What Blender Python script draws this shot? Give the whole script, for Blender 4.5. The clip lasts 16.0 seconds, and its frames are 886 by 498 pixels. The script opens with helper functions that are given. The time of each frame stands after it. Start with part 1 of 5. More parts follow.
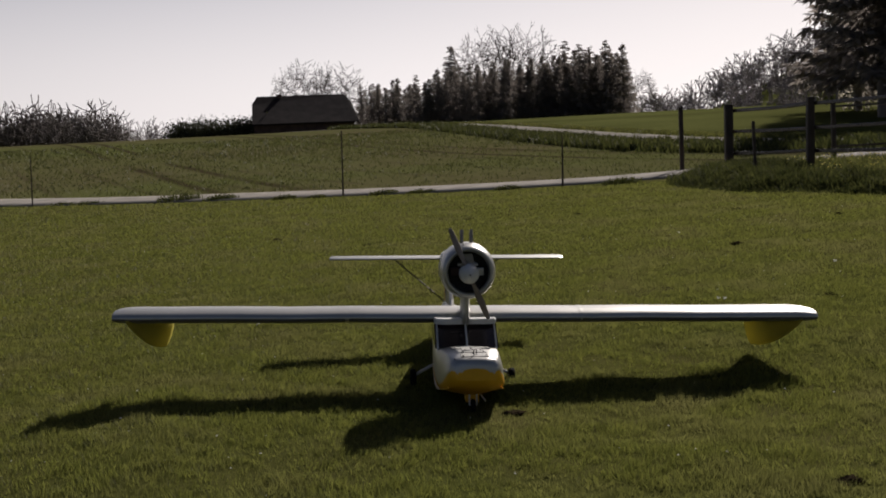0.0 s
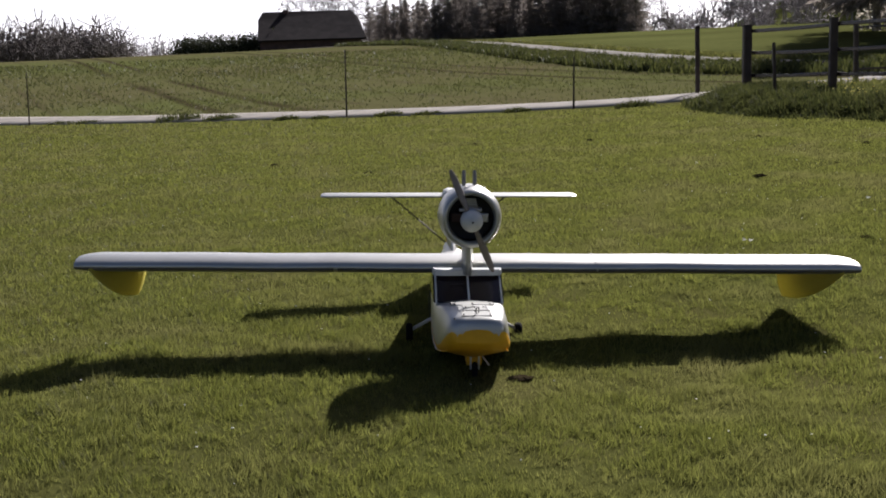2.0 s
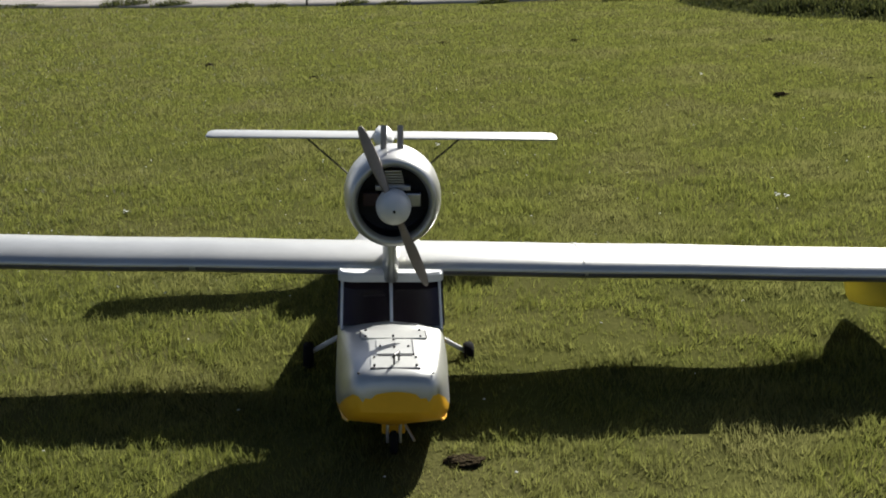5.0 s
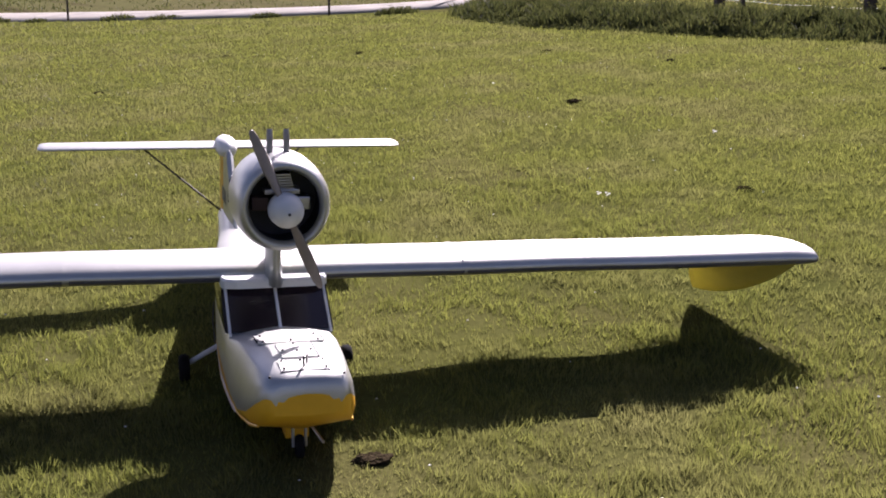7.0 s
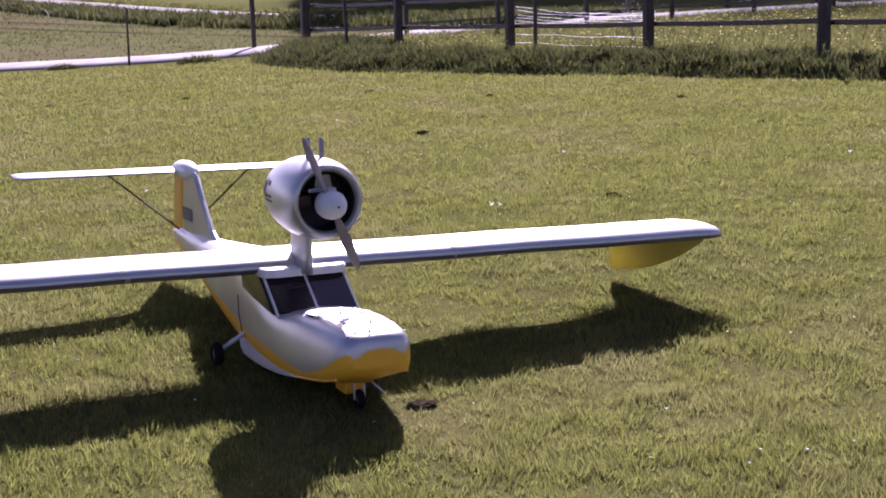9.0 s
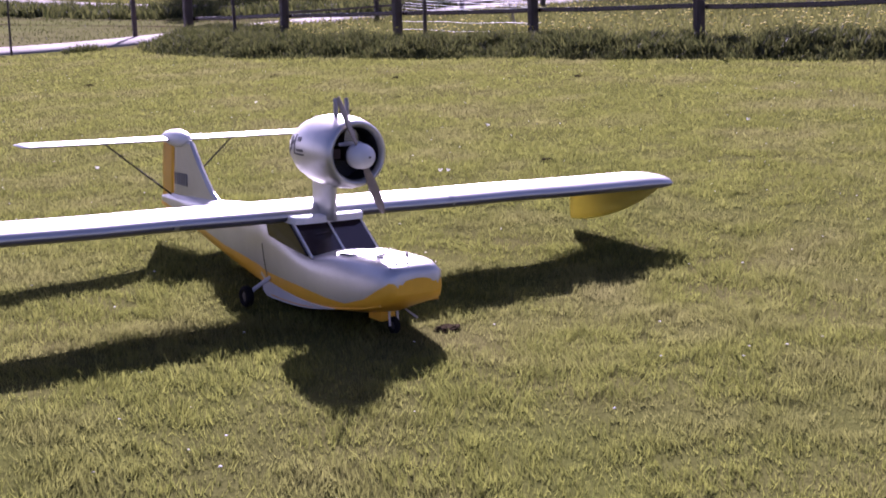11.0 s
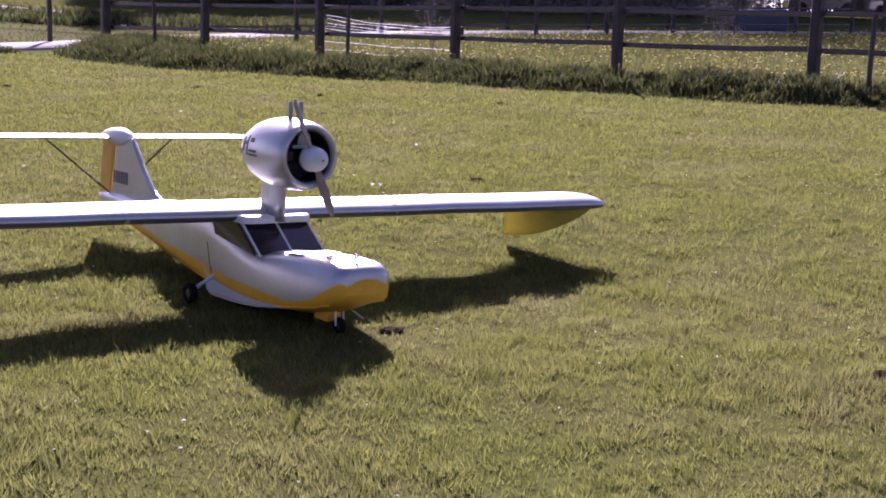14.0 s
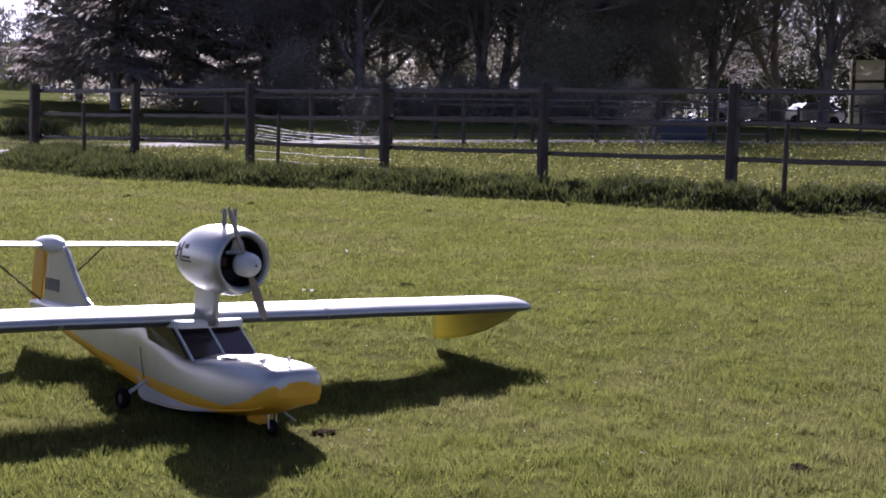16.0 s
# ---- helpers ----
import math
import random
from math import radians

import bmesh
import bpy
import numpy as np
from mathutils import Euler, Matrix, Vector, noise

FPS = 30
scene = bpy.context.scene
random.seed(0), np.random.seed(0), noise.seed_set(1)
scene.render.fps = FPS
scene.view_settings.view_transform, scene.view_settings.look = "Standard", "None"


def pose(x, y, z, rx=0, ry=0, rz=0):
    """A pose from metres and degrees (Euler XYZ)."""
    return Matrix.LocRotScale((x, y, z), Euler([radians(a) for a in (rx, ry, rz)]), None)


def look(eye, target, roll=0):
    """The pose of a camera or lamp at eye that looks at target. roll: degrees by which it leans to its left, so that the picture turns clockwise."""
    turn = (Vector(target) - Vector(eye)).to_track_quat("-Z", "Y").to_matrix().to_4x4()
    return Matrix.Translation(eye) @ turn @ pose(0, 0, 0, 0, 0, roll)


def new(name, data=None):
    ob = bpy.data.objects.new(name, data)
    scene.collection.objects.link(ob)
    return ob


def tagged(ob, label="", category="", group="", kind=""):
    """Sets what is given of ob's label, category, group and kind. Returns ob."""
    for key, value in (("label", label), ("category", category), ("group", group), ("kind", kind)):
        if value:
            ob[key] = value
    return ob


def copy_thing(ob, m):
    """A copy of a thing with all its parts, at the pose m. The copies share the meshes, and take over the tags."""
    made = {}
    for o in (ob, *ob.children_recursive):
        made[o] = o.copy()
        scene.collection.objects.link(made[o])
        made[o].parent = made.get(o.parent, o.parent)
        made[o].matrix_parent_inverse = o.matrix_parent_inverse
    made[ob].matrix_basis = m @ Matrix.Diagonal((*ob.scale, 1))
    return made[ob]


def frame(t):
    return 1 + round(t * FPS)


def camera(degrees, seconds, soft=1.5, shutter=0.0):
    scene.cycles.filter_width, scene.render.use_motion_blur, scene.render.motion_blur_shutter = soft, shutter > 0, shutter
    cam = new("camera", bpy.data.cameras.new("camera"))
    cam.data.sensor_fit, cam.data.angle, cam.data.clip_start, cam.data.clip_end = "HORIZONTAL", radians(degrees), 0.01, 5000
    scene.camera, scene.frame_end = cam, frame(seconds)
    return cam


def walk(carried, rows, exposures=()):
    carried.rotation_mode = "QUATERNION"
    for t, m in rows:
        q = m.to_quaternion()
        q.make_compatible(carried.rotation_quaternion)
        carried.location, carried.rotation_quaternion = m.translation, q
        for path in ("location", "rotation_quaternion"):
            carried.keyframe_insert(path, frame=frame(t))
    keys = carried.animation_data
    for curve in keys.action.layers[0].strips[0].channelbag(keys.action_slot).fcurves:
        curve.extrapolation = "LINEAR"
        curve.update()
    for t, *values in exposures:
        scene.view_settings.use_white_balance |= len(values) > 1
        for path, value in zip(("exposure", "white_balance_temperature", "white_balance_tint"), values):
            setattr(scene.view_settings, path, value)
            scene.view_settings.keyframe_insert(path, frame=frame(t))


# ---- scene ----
EXPOSURES = [(0, 0.05, 6400, 18), (0.5, -0.2, 6400, 17), (1, 0.55, 6250, 13), (1.5, 0.86, 6100, 18), (2.5, 0.96, 5950, 19), (3.5, 1.06, 5950, 15), (4.2, 1.16, 6000, 11), (6.5, 1.34, 6100, 13), (7, 1.7, 5950, 32), (7.5, 1.92, 5650, 52), (8, 1.98, 5550, 55), (10.5, 1.77, 5460, 51), (11, 2, 5460, 59), (12, 1.82, 5360, 50), (12.5, 1.67, 5460, 37), (13, 1.92, 5460, 60), (13.5, 1.92, 5460, 60), (14, 1.92, 5460, 57), (14.5, 1.77, 5510, 46), (15.5, 1.59, 5610, 40), (16, 1.57, 5460, 36)]
cam = camera(40.57, 16.0, soft=1.9)
walk(cam, [
    (0, look((-0.435, -6.012, 1.242), (-0.226, -2.027, 0.957), -2.45)),
    (0.5, look((-0.438, -5.888, 1.292), (-0.240, -1.915, 0.877), -2.74)),
    (1, look((-0.427, -5.727, 1.307), (-0.242, -1.765, 0.788), -2.64)),
    (1.5, look((-0.398, -5.550, 1.310), (-0.221, -1.592, 0.762), -2.36)),
    (2, look((-0.356, -5.320, 1.305), (-0.185, -1.362, 0.751), -2.09)),
    (2.5, look((-0.198, -4.915, 1.321), (-0.047, -0.958, 0.752), -2.11)),
    (3, look((-0.089, -4.373, 1.323), (0.065, -0.424, 0.704), -1.82)),
    (3.5, look((0.017, -3.771, 1.307), (0.159, 0.164, 0.601), -2.19)),
    (4, look((0.025, -3.518, 1.338), (0.175, 0.390, 0.496), -1.79)),
    (4.2, look((0.021, -3.468, 1.349), (0.176, 0.430, 0.461), -1.65)),
    (6.3, look((-0.273, -3.274, 1.360), (0.280, 0.575, 0.419), -1.07)),
    (6.5, look((-0.316, -3.285, 1.350), (0.322, 0.555, 0.429), -1.12)),
    (7, look((-0.437, -3.322, 1.327), (0.577, 0.444, 0.437), -1.00)),
    (7.5, look((-0.630, -3.437, 1.300), (0.728, 0.230, 0.456), -1.09)),
    (8, look((-0.877, -3.528, 1.253), (0.618, 0.100, 0.477), -1.18)),
    (8.2, look((-0.987, -3.562, 1.258), (0.551, 0.049, 0.486), -1.31)),
    (10.3, look((-2.179, -4.048, 1.309), (-0.106, -0.700, 0.608), -2.35)),
    (10.5, look((-2.235, -4.062, 1.285), (-0.139, -0.728, 0.582), -2.33)),
    (11, look((-2.321, -3.981, 1.231), (-0.151, -0.714, 0.440), -2.18)),
    (11.5, look((-2.351, -3.901, 1.210), (-0.141, -0.657, 0.437), -1.24)),
    (12, look((-2.405, -3.888, 1.203), (-0.136, -0.638, 0.663), -0.24)),
    (12.5, look((-2.491, -3.795, 1.191), (-0.120, -0.599, 0.784), 1.14)),
    (13, look((-2.462, -3.864, 1.169), (-0.103, -0.679, 0.632), 1.37)),
    (13.5, look((-2.516, -3.920, 1.147), (-0.107, -0.792, 0.502), 1.04)),
    (14, look((-2.556, -3.998, 1.172), (-0.109, -0.912, 0.470), 1.30)),
    (14.5, look((-2.583, -4.029, 1.181), (-0.085, -0.983, 0.488), 1.62)),
    (15, look((-2.602, -4.047, 1.187), (-0.050, -1.035, 0.544), 1.94)),
    (15.5, look((-2.616, -4.065, 1.189), (-0.012, -1.079, 0.642), 1.97)),
    (16, look((-2.641, -4.100, 1.172), (0.008, -1.123, 0.830), 1.22)),
], exposures=EXPOSURES)

# ---- light ----
SUN_AZ, SUN_EL = radians(31.5), radians(36.5)
SUN_DIR = Vector((math.sin(SUN_AZ) * math.cos(SUN_EL), math.cos(SUN_AZ) * math.cos(SUN_EL), math.sin(SUN_EL)))
world = bpy.data.worlds.new("sky")
scene.world = world
world.use_nodes = True
wn = world.node_tree
wn.nodes.clear()
sky = wn.nodes.new("ShaderNodeTexSky")
sky.sky_type, sky.sun_disc = "NISHITA", False
sky.sun_elevation, sky.sun_rotation = SUN_EL, SUN_AZ
sky.air_density, sky.dust_density, sky.ozone_density = 0.7, 2.5, 1.0
bg = wn.nodes.new("ShaderNodeBackground")
bg.inputs["Strength"].default_value = 0.04
wo = wn.nodes.new("ShaderNodeOutputWorld")
# bright haze that thins out with height and glows towards the sun
way = wn.nodes.new("ShaderNodeTexCoord")
axes = wn.nodes.new("ShaderNodeSeparateXYZ")
wn.links.new(way.outputs["Generated"], axes.inputs[0])
thin = wn.nodes.new("ShaderNodeMapRange")
thin.interpolation_type = "SMOOTHERSTEP"
thin.inputs["From Min"].default_value, thin.inputs["From Max"].default_value = -0.05, 0.34
thin.inputs["To Min"].default_value, thin.inputs["To Max"].default_value = 0.85, 0.0
wn.links.new(axes.outputs["Z"], thin.inputs["Value"])
sunward = wn.nodes.new("ShaderNodeVectorMath")
sunward.operation = "DOT_PRODUCT"
sunward.inputs[1].default_value = SUN_DIR
wn.links.new(way.outputs["Generated"], sunward.inputs[0])
glow = wn.nodes.new("ShaderNodeMapRange")
glow.interpolation_type = "SMOOTHERSTEP"
glow.inputs["From Min"].default_value, glow.inputs["From Max"].default_value = -0.2, 1.0
wn.links.new(sunward.outputs["Value"], glow.inputs["Value"])
tone = wn.nodes.new("ShaderNodeMix")
tone.data_type = "RGBA"
tone.inputs["A"].default_value, tone.inputs["B"].default_value = (5.0, 4.9, 4.85, 1), (29.0, 28.2, 26.6, 1)
wn.links.new(glow.outputs["Result"], tone.inputs["Factor"])
hazy = wn.nodes.new("ShaderNodeMix")
hazy.data_type = "RGBA"
wn.links.new(tone.outputs["Result"], hazy.inputs["B"])
wn.links.new(thin.outputs["Result"], hazy.inputs["Factor"])
wn.links.new(sky.outputs[0], hazy.inputs["A"])
wn.links.new(hazy.outputs["Result"], bg.inputs[0])
wn.links.new(bg.outputs[0], wo.inputs[0])
sun = new("sun", bpy.data.lights.new("sun", "SUN"))
sun.data.energy, sun.data.angle, sun.data.color = 5.0, radians(0.6), (1.0, 0.95, 0.86)
sun.matrix_world = look(SUN_DIR * 60, (0, 0, 0))

# ---- materials ----
def mat(name, rgb, rough=0.6, metal=0.0, vary=0.15, scale=6.0, fine=60.0, bump=0.1, bump_scale=80.0,
        translucent=0.0, per_object=0.0, second=None, coat=0.0, dist=0.004, spec=0.5):
    """A procedural surface: base colour with variation at two scales, fine relief, optional light through thin parts."""
    m = bpy.data.materials.new(name)
    m.use_nodes = True
    n, l = m.node_tree.nodes, m.node_tree.links
    b = n["Principled BSDF"]
    b.inputs["Roughness"].default_value, b.inputs["Metallic"].default_value = rough, metal
    b.inputs["Coat Weight"].default_value = coat
    b.inputs["Specular IOR Level"].default_value = spec
    co = n.new("ShaderNodeTexCoord")
    big, small = n.new("ShaderNodeTexNoise"), n.new("ShaderNodeTexNoise")
    big.inputs["Scale"].default_value, small.inputs["Scale"].default_value = scale, fine
    big.inputs["Detail"].default_value, small.inputs["Detail"].default_value = 4, 3
    geo = n.new("ShaderNodeNewGeometry")
    for t in (big, small):
        l.new(geo.outputs["Position"], t.inputs["Vector"])
    mix = n.new("ShaderNodeMix")
    mix.data_type = "RGBA"
    c2 = second or tuple(c * (1 - 1.6 * vary) for c in rgb)
    mix.inputs["A"].default_value, mix.inputs["B"].default_value = (*rgb, 1), (*c2, 1)
    ramp = n.new("ShaderNodeMapRange")
    ramp.inputs["From Min"].default_value, ramp.inputs["From Max"].default_value = 0.35, 0.68
    l.new(big.outputs["Fac"], ramp.inputs["Value"])
    l.new(ramp.outputs["Result"], mix.inputs["Factor"])
    hsv = n.new("ShaderNodeHueSaturation")
    l.new(mix.outputs["Result"], hsv.inputs["Color"])
    val = n.new("ShaderNodeMapRange")
    val.inputs["To Min"].default_value, val.inputs["To Max"].default_value = 1 - vary, 1 + vary
    l.new(small.outputs["Fac"], val.inputs["Value"])
    last = val.outputs["Result"]
    if per_object:
        info = n.new("ShaderNodeObjectInfo")
        k = n.new("ShaderNodeMapRange")
        k.inputs["To Min"].default_value, k.inputs["To Max"].default_value = 1 - per_object, 1 + per_object
        l.new(info.outputs["Random"], k.inputs["Value"])
        mul = n.new("ShaderNodeMath")
        mul.operation = "MULTIPLY"
        l.new(last, mul.inputs[0])
        l.new(k.outputs["Result"], mul.inputs[1])
        last = mul.outputs[0]
    l.new(last, hsv.inputs["Value"])
    l.new(hsv.outputs["Color"], b.inputs["Base Color"])
    if bump:
        t = n.new("ShaderNodeTexNoise")
        t.inputs["Scale"].default_value, t.inputs["Detail"].default_value = bump_scale, 4
        l.new(geo.outputs["Position"], t.inputs["Vector"])
        bp = n.new("ShaderNodeBump")
        bp.inputs["Strength"].default_value, bp.inputs["Distance"].default_value = bump, dist
        l.new(t.outputs["Fac"], bp.inputs["Height"])
        l.new(bp.outputs["Normal"], b.inputs["Normal"])
    if translucent:
        tr = n.new("ShaderNodeBsdfTranslucent")
        l.new(hsv.outputs["Color"], tr.inputs["Color"])
        ms = n.new("ShaderNodeMixShader")
        ms.inputs[0].default_value = translucent
        l.new(b.outputs[0], ms.inputs[1])
        l.new(tr.outputs[0], ms.inputs[2])
        l.new(ms.outputs[0], n["Material Output"].inputs["Surface"])
    return m


def island_mat(name, dark, light, rough=0.6, translucent=0.4, patch=0.6, spec=0.3, dry=None):
    """For leaves and blades: each piece takes its own tone, patches of the ground another."""
    m = bpy.data.materials.new(name)
    m.use_nodes = True
    n, l = m.node_tree.nodes, m.node_tree.links
    b = n["Principled BSDF"]
    b.inputs["Roughness"].default_value = rough
    b.inputs["Specular IOR Level"].default_value = spec
    geo = n.new("ShaderNodeNewGeometry")
    mix = n.new("ShaderNodeMix")
    mix.data_type = "RGBA"
    mix.inputs["A"].default_value, mix.inputs["B"].default_value = (*dark, 1), (*light, 1)
    l.new(geo.outputs["Random Per Island"], mix.inputs["Factor"])
    col = mix.outputs["Result"]
    if dry:
        noi = n.new("ShaderNodeTexNoise")
        noi.inputs["Scale"].default_value, noi.inputs["Detail"].default_value = patch, 3
        l.new(geo.outputs["Position"], noi.inputs["Vector"])
        r = n.new("ShaderNodeMapRange")
        r.inputs["From Min"].default_value, r.inputs["From Max"].default_value = 0.45, 0.75
        l.new(noi.outputs["Fac"], r.inputs["Value"])
        mx = n.new("ShaderNodeMix")
        mx.data_type = "RGBA"
        mx.inputs["B"].default_value = (*dry, 1)
        l.new(r.outputs["Result"], mx.inputs["Factor"])
        l.new(col, mx.inputs["A"])
        col = mx.outputs["Result"]
    l.new(col, b.inputs["Base Color"])
    tr = n.new("ShaderNodeBsdfTranslucent")
    l.new(col, tr.inputs["Color"])
    ms = n.new("ShaderNodeMixShader")
    ms.inputs[0].default_value = translucent
    l.new(b.outputs[0], ms.inputs[1])
    l.new(tr.outputs[0], ms.inputs[2])
    l.new(ms.outputs[0], n["Material Output"].inputs["Surface"])
    return m


LAWN = mat("lawn", (0.058, 0.063, 0.016), 1.0, vary=0.35, scale=0.9, fine=45, bump=0.3, bump_scale=60,
           second=(0.066, 0.063, 0.022), dist=0.03, spec=0.0)
CROP = mat("young_crop", (0.074, 0.082, 0.028), 1.0, vary=0.4, scale=0.07, fine=5, bump=0.5, bump_scale=5,
           second=(0.082, 0.071, 0.037), dist=0.06, spec=0.0)


def add_rows(m, spacing, turn, colour, amount, phase=0.0, clear=0.993):
    """Sown rows and wheel tracks: bands of bare soil across a field."""
    n, l = m.node_tree.nodes, m.node_tree.links
    geo = n.new("ShaderNodeNewGeometry")
    rot = n.new("ShaderNodeVectorRotate")
    rot.rotation_type = "Z_AXIS"
    rot.inputs["Angle"].default_value = turn
    l.new(geo.outputs["Position"], rot.inputs["Vector"])
    w = n.new("ShaderNodeTexWave")
    w.bands_direction = "X"
    w.inputs["Phase Offset"].default_value = phase
    w.inputs["Scale"].default_value = 0.314 / spacing
    w.inputs["Distortion"].default_value = 0.25
    w.inputs["Detail"].default_value = 3
    w.inputs["Detail Scale"].default_value = 2.0
    l.new(rot.outputs[0], w.inputs["Vector"])
    r = n.new("ShaderNodeMapRange")
    r.inputs["From Min"].default_value, r.inputs["From Max"].default_value = clear, 1.0
    r.inputs["To Max"].default_value = amount
    l.new(w.outputs["Fac"], r.inputs["Value"])
    patch = n.new("ShaderNodeTexNoise")
    patch.inputs["Scale"].default_value = 0.09
    l.new(geo.outputs["Position"], patch.inputs["Vector"])
    fade = n.new("ShaderNodeMapRange")
    fade.inputs["From Min"].default_value, fade.inputs["From Max"].default_value = 0.30, 0.50
    l.new(patch.outputs["Fac"], fade.inputs["Value"])
    both = n.new("ShaderNodeMath")
    both.operation = "MULTIPLY"
    l.new(r.outputs["Result"], both.inputs[0])
    l.new(fade.outputs["Result"], both.inputs[1])
    mx = n.new("ShaderNodeMix")
    mx.data_type = "RGBA"
    mx.inputs["B"].default_value = (*colour, 1)
    b = n["Principled BSDF"]
    l.new(b.inputs["Base Color"].links[0].from_socket, mx.inputs["A"])
    l.new(both.outputs[0], mx.inputs["Factor"])
    l.new(mx.outputs["Result"], b.inputs["Base Color"])


add_rows(CROP, 11.0, radians(-18), (0.030, 0.022, 0.014), 0.85)
add_rows(CROP, 11.0, radians(-18), (0.030, 0.022, 0.014), 0.85, 1.0)
add_rows(CROP, 2.3, radians(-20), (0.045, 0.036, 0.022), 0.45, 0.4, 0.93)
MEADOW = mat("meadow", (0.085, 0.092, 0.030), 1.0, vary=0.25, scale=0.1, fine=3, bump=0.4, bump_scale=5, dist=0.05, spec=0.0)
ASPHALT = mat("road_surface", (0.255, 0.235, 0.200), 0.95, vary=0.2, scale=1.5, fine=40, bump=0.3, spec=0.1)
TRACKDUST = mat("track_surface", (0.165, 0.150, 0.120), 0.95, vary=0.3, scale=1.2, fine=20, bump=0.4, spec=0.1)
SOIL = mat("soil", (0.040, 0.031, 0.018), 1.0, vary=0.4, scale=20, fine=120, bump=0.8, bump_scale=90, dist=0.01, spec=0.0)
BLADE = island_mat("grass_blade", (0.072, 0.084, 0.019), (0.170, 0.178, 0.037), 0.55, 0.65, patch=1.4, dry=(0.15, 0.145, 0.05))
PADDOCK = island_mat("paddock_blade", (0.05, 0.058, 0.014), (0.16, 0.16, 0.045), 0.5, 0.5)
CROPLEAF = island_mat("crop_leaf", (0.05, 0.058, 0.016), (0.115, 0.120, 0.038), 0.6, 0.4)
WEED = island_mat("bank_weeds", (0.020, 0.027, 0.008), (0.090, 0.096, 0.027), 0.6, 0.45)
SILVER = mat("silver_paint", (0.48, 0.48, 0.44), 0.38, 0.72, vary=0.08, scale=5, fine=40, bump=0.06, bump_scale=18, coat=0.05)
WHITE = mat("white_paint", (0.64, 0.64, 0.60), 0.5, 0.0, vary=0.08, scale=5, fine=40, bump=0.03, bump_scale=20, coat=0.05)
YELLOW = mat("yellow_paint", (0.80, 0.42, 0.015), 0.4, 0.0, vary=0.07, scale=6, fine=40, bump=0.04, bump_scale=20, coat=0.15)
FILM = mat("yellow_film", (0.58, 0.52, 0.12), 0.4, 0.0, vary=0.06, scale=8, fine=40, bump=0.03, translucent=0.45)
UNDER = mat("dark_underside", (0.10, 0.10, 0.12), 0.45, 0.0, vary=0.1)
TINT = mat("tinted_pane", (0.016, 0.009, 0.014), 0.16, 0.0, vary=0.2, scale=5, bump=0.0)
GREYMARK = mat("grey_marking", (0.16, 0.16, 0.16), 0.5, 0.0, vary=0.2)
BLACK = mat("black_paint", (0.02, 0.02, 0.022), 0.5, 0.0, vary=0.2)
RUBBER = mat("rubber", (0.014, 0.014, 0.014), 0.95, 0.0, vary=0.3, bump=0.3, bump_scale=300, spec=0.08)
METAL = mat("bare_metal", (0.55, 0.55, 0.56), 0.35, 0.9, vary=0.12, scale=20, bump=0.08)
STACK = mat("grey_exhaust", (0.30, 0.29, 0.28), 0.5, 0.6, vary=0.2, scale=30)
DARKMETAL = mat("dark_metal", (0.07, 0.065, 0.06), 0.5, 0.7, vary=0.3, scale=30)
PROPWOOD = mat("propeller_wood", (0.23, 0.19, 0.15), 0.45, 0.0, vary=0.18, scale=9, fine=120, bump=0.05, coat=0.2)
TIMBER = mat("weathered_timber", (0.052, 0.036, 0.028), 0.55, 0.0, vary=0.35, scale=3, fine=50, bump=0.4, bump_scale=60, per_object=0.25, spec=0.35)
RAIL = mat("weathered_rail", (0.046, 0.032, 0.028), 0.25, 0.0, vary=0.3, scale=3, fine=50, bump=0.2, bump_scale=60, per_object=0.25, spec=0.7)
TAPE = mat("white_fence_tape", (0.8, 0.8, 0.78), 0.5, vary=0.05, bump=0.0, translucent=0.3)
# bark, twig and foliage tones paled to stand in for haze, except distant_twigs, hedge_leaves
BARK = mat("bark", (0.25, 0.215, 0.19), 0.9, vary=0.3, scale=2, fine=20, bump=0.6, bump_scale=20, dist=0.02)
TWIG = mat("twigs", (0.26, 0.23, 0.22), 0.85, vary=0.2, bump=0.0)
PALETWIG = mat("haze_paled_twigs", (0.34, 0.29, 0.255), 0.9, vary=0.25, bump=0.0)
FARTWIG = mat("distant_twigs", (0.10, 0.082, 0.070), 0.9, vary=0.25, bump=0.0)
NEEDLE = island_mat("spruce_needles", (0.13, 0.115, 0.105), (0.30, 0.265, 0.225), 0.7, 0.6)
LEAF = island_mat("spring_leaves", (0.24, 0.24, 0.13), (0.50, 0.48, 0.34), 0.45, 0.6)
SHRUB = island_mat("shrub_leaves", (0.20, 0.18, 0.145), (0.46, 0.42, 0.33), 0.5, 0.6)
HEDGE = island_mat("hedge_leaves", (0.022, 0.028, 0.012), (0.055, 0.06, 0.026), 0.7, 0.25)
DANDELION = mat("dandelion", (0.66, 0.58, 0.12), 0.7, vary=0.15, bump=0.0, translucent=0.3)
ROOF = mat("dark_roof_tiles", (0.03, 0.024, 0.022), 0.95, vary=0.25, scale=1.2, fine=12, bump=0.3, bump_scale=12, dist=0.03, spec=0.1)
BRICK = mat("dark_brick", (0.085, 0.05, 0.04), 0.85, vary=0.25, scale=2, fine=15, bump=0.2)
PLASTER = mat("white_plaster", (0.72, 0.70, 0.66), 0.8, vary=0.08, scale=2, fine=20, bump=0.1)
CARPAINT = mat("dark_car_paint", (0.03, 0.032, 0.038), 0.2, 0.2, vary=0.05, bump=0.0, coat=1.0)
CARGLASS = mat("car_glass", (0.02, 0.022, 0.025), 0.12, 0.0, vary=0.05, bump=0.0)
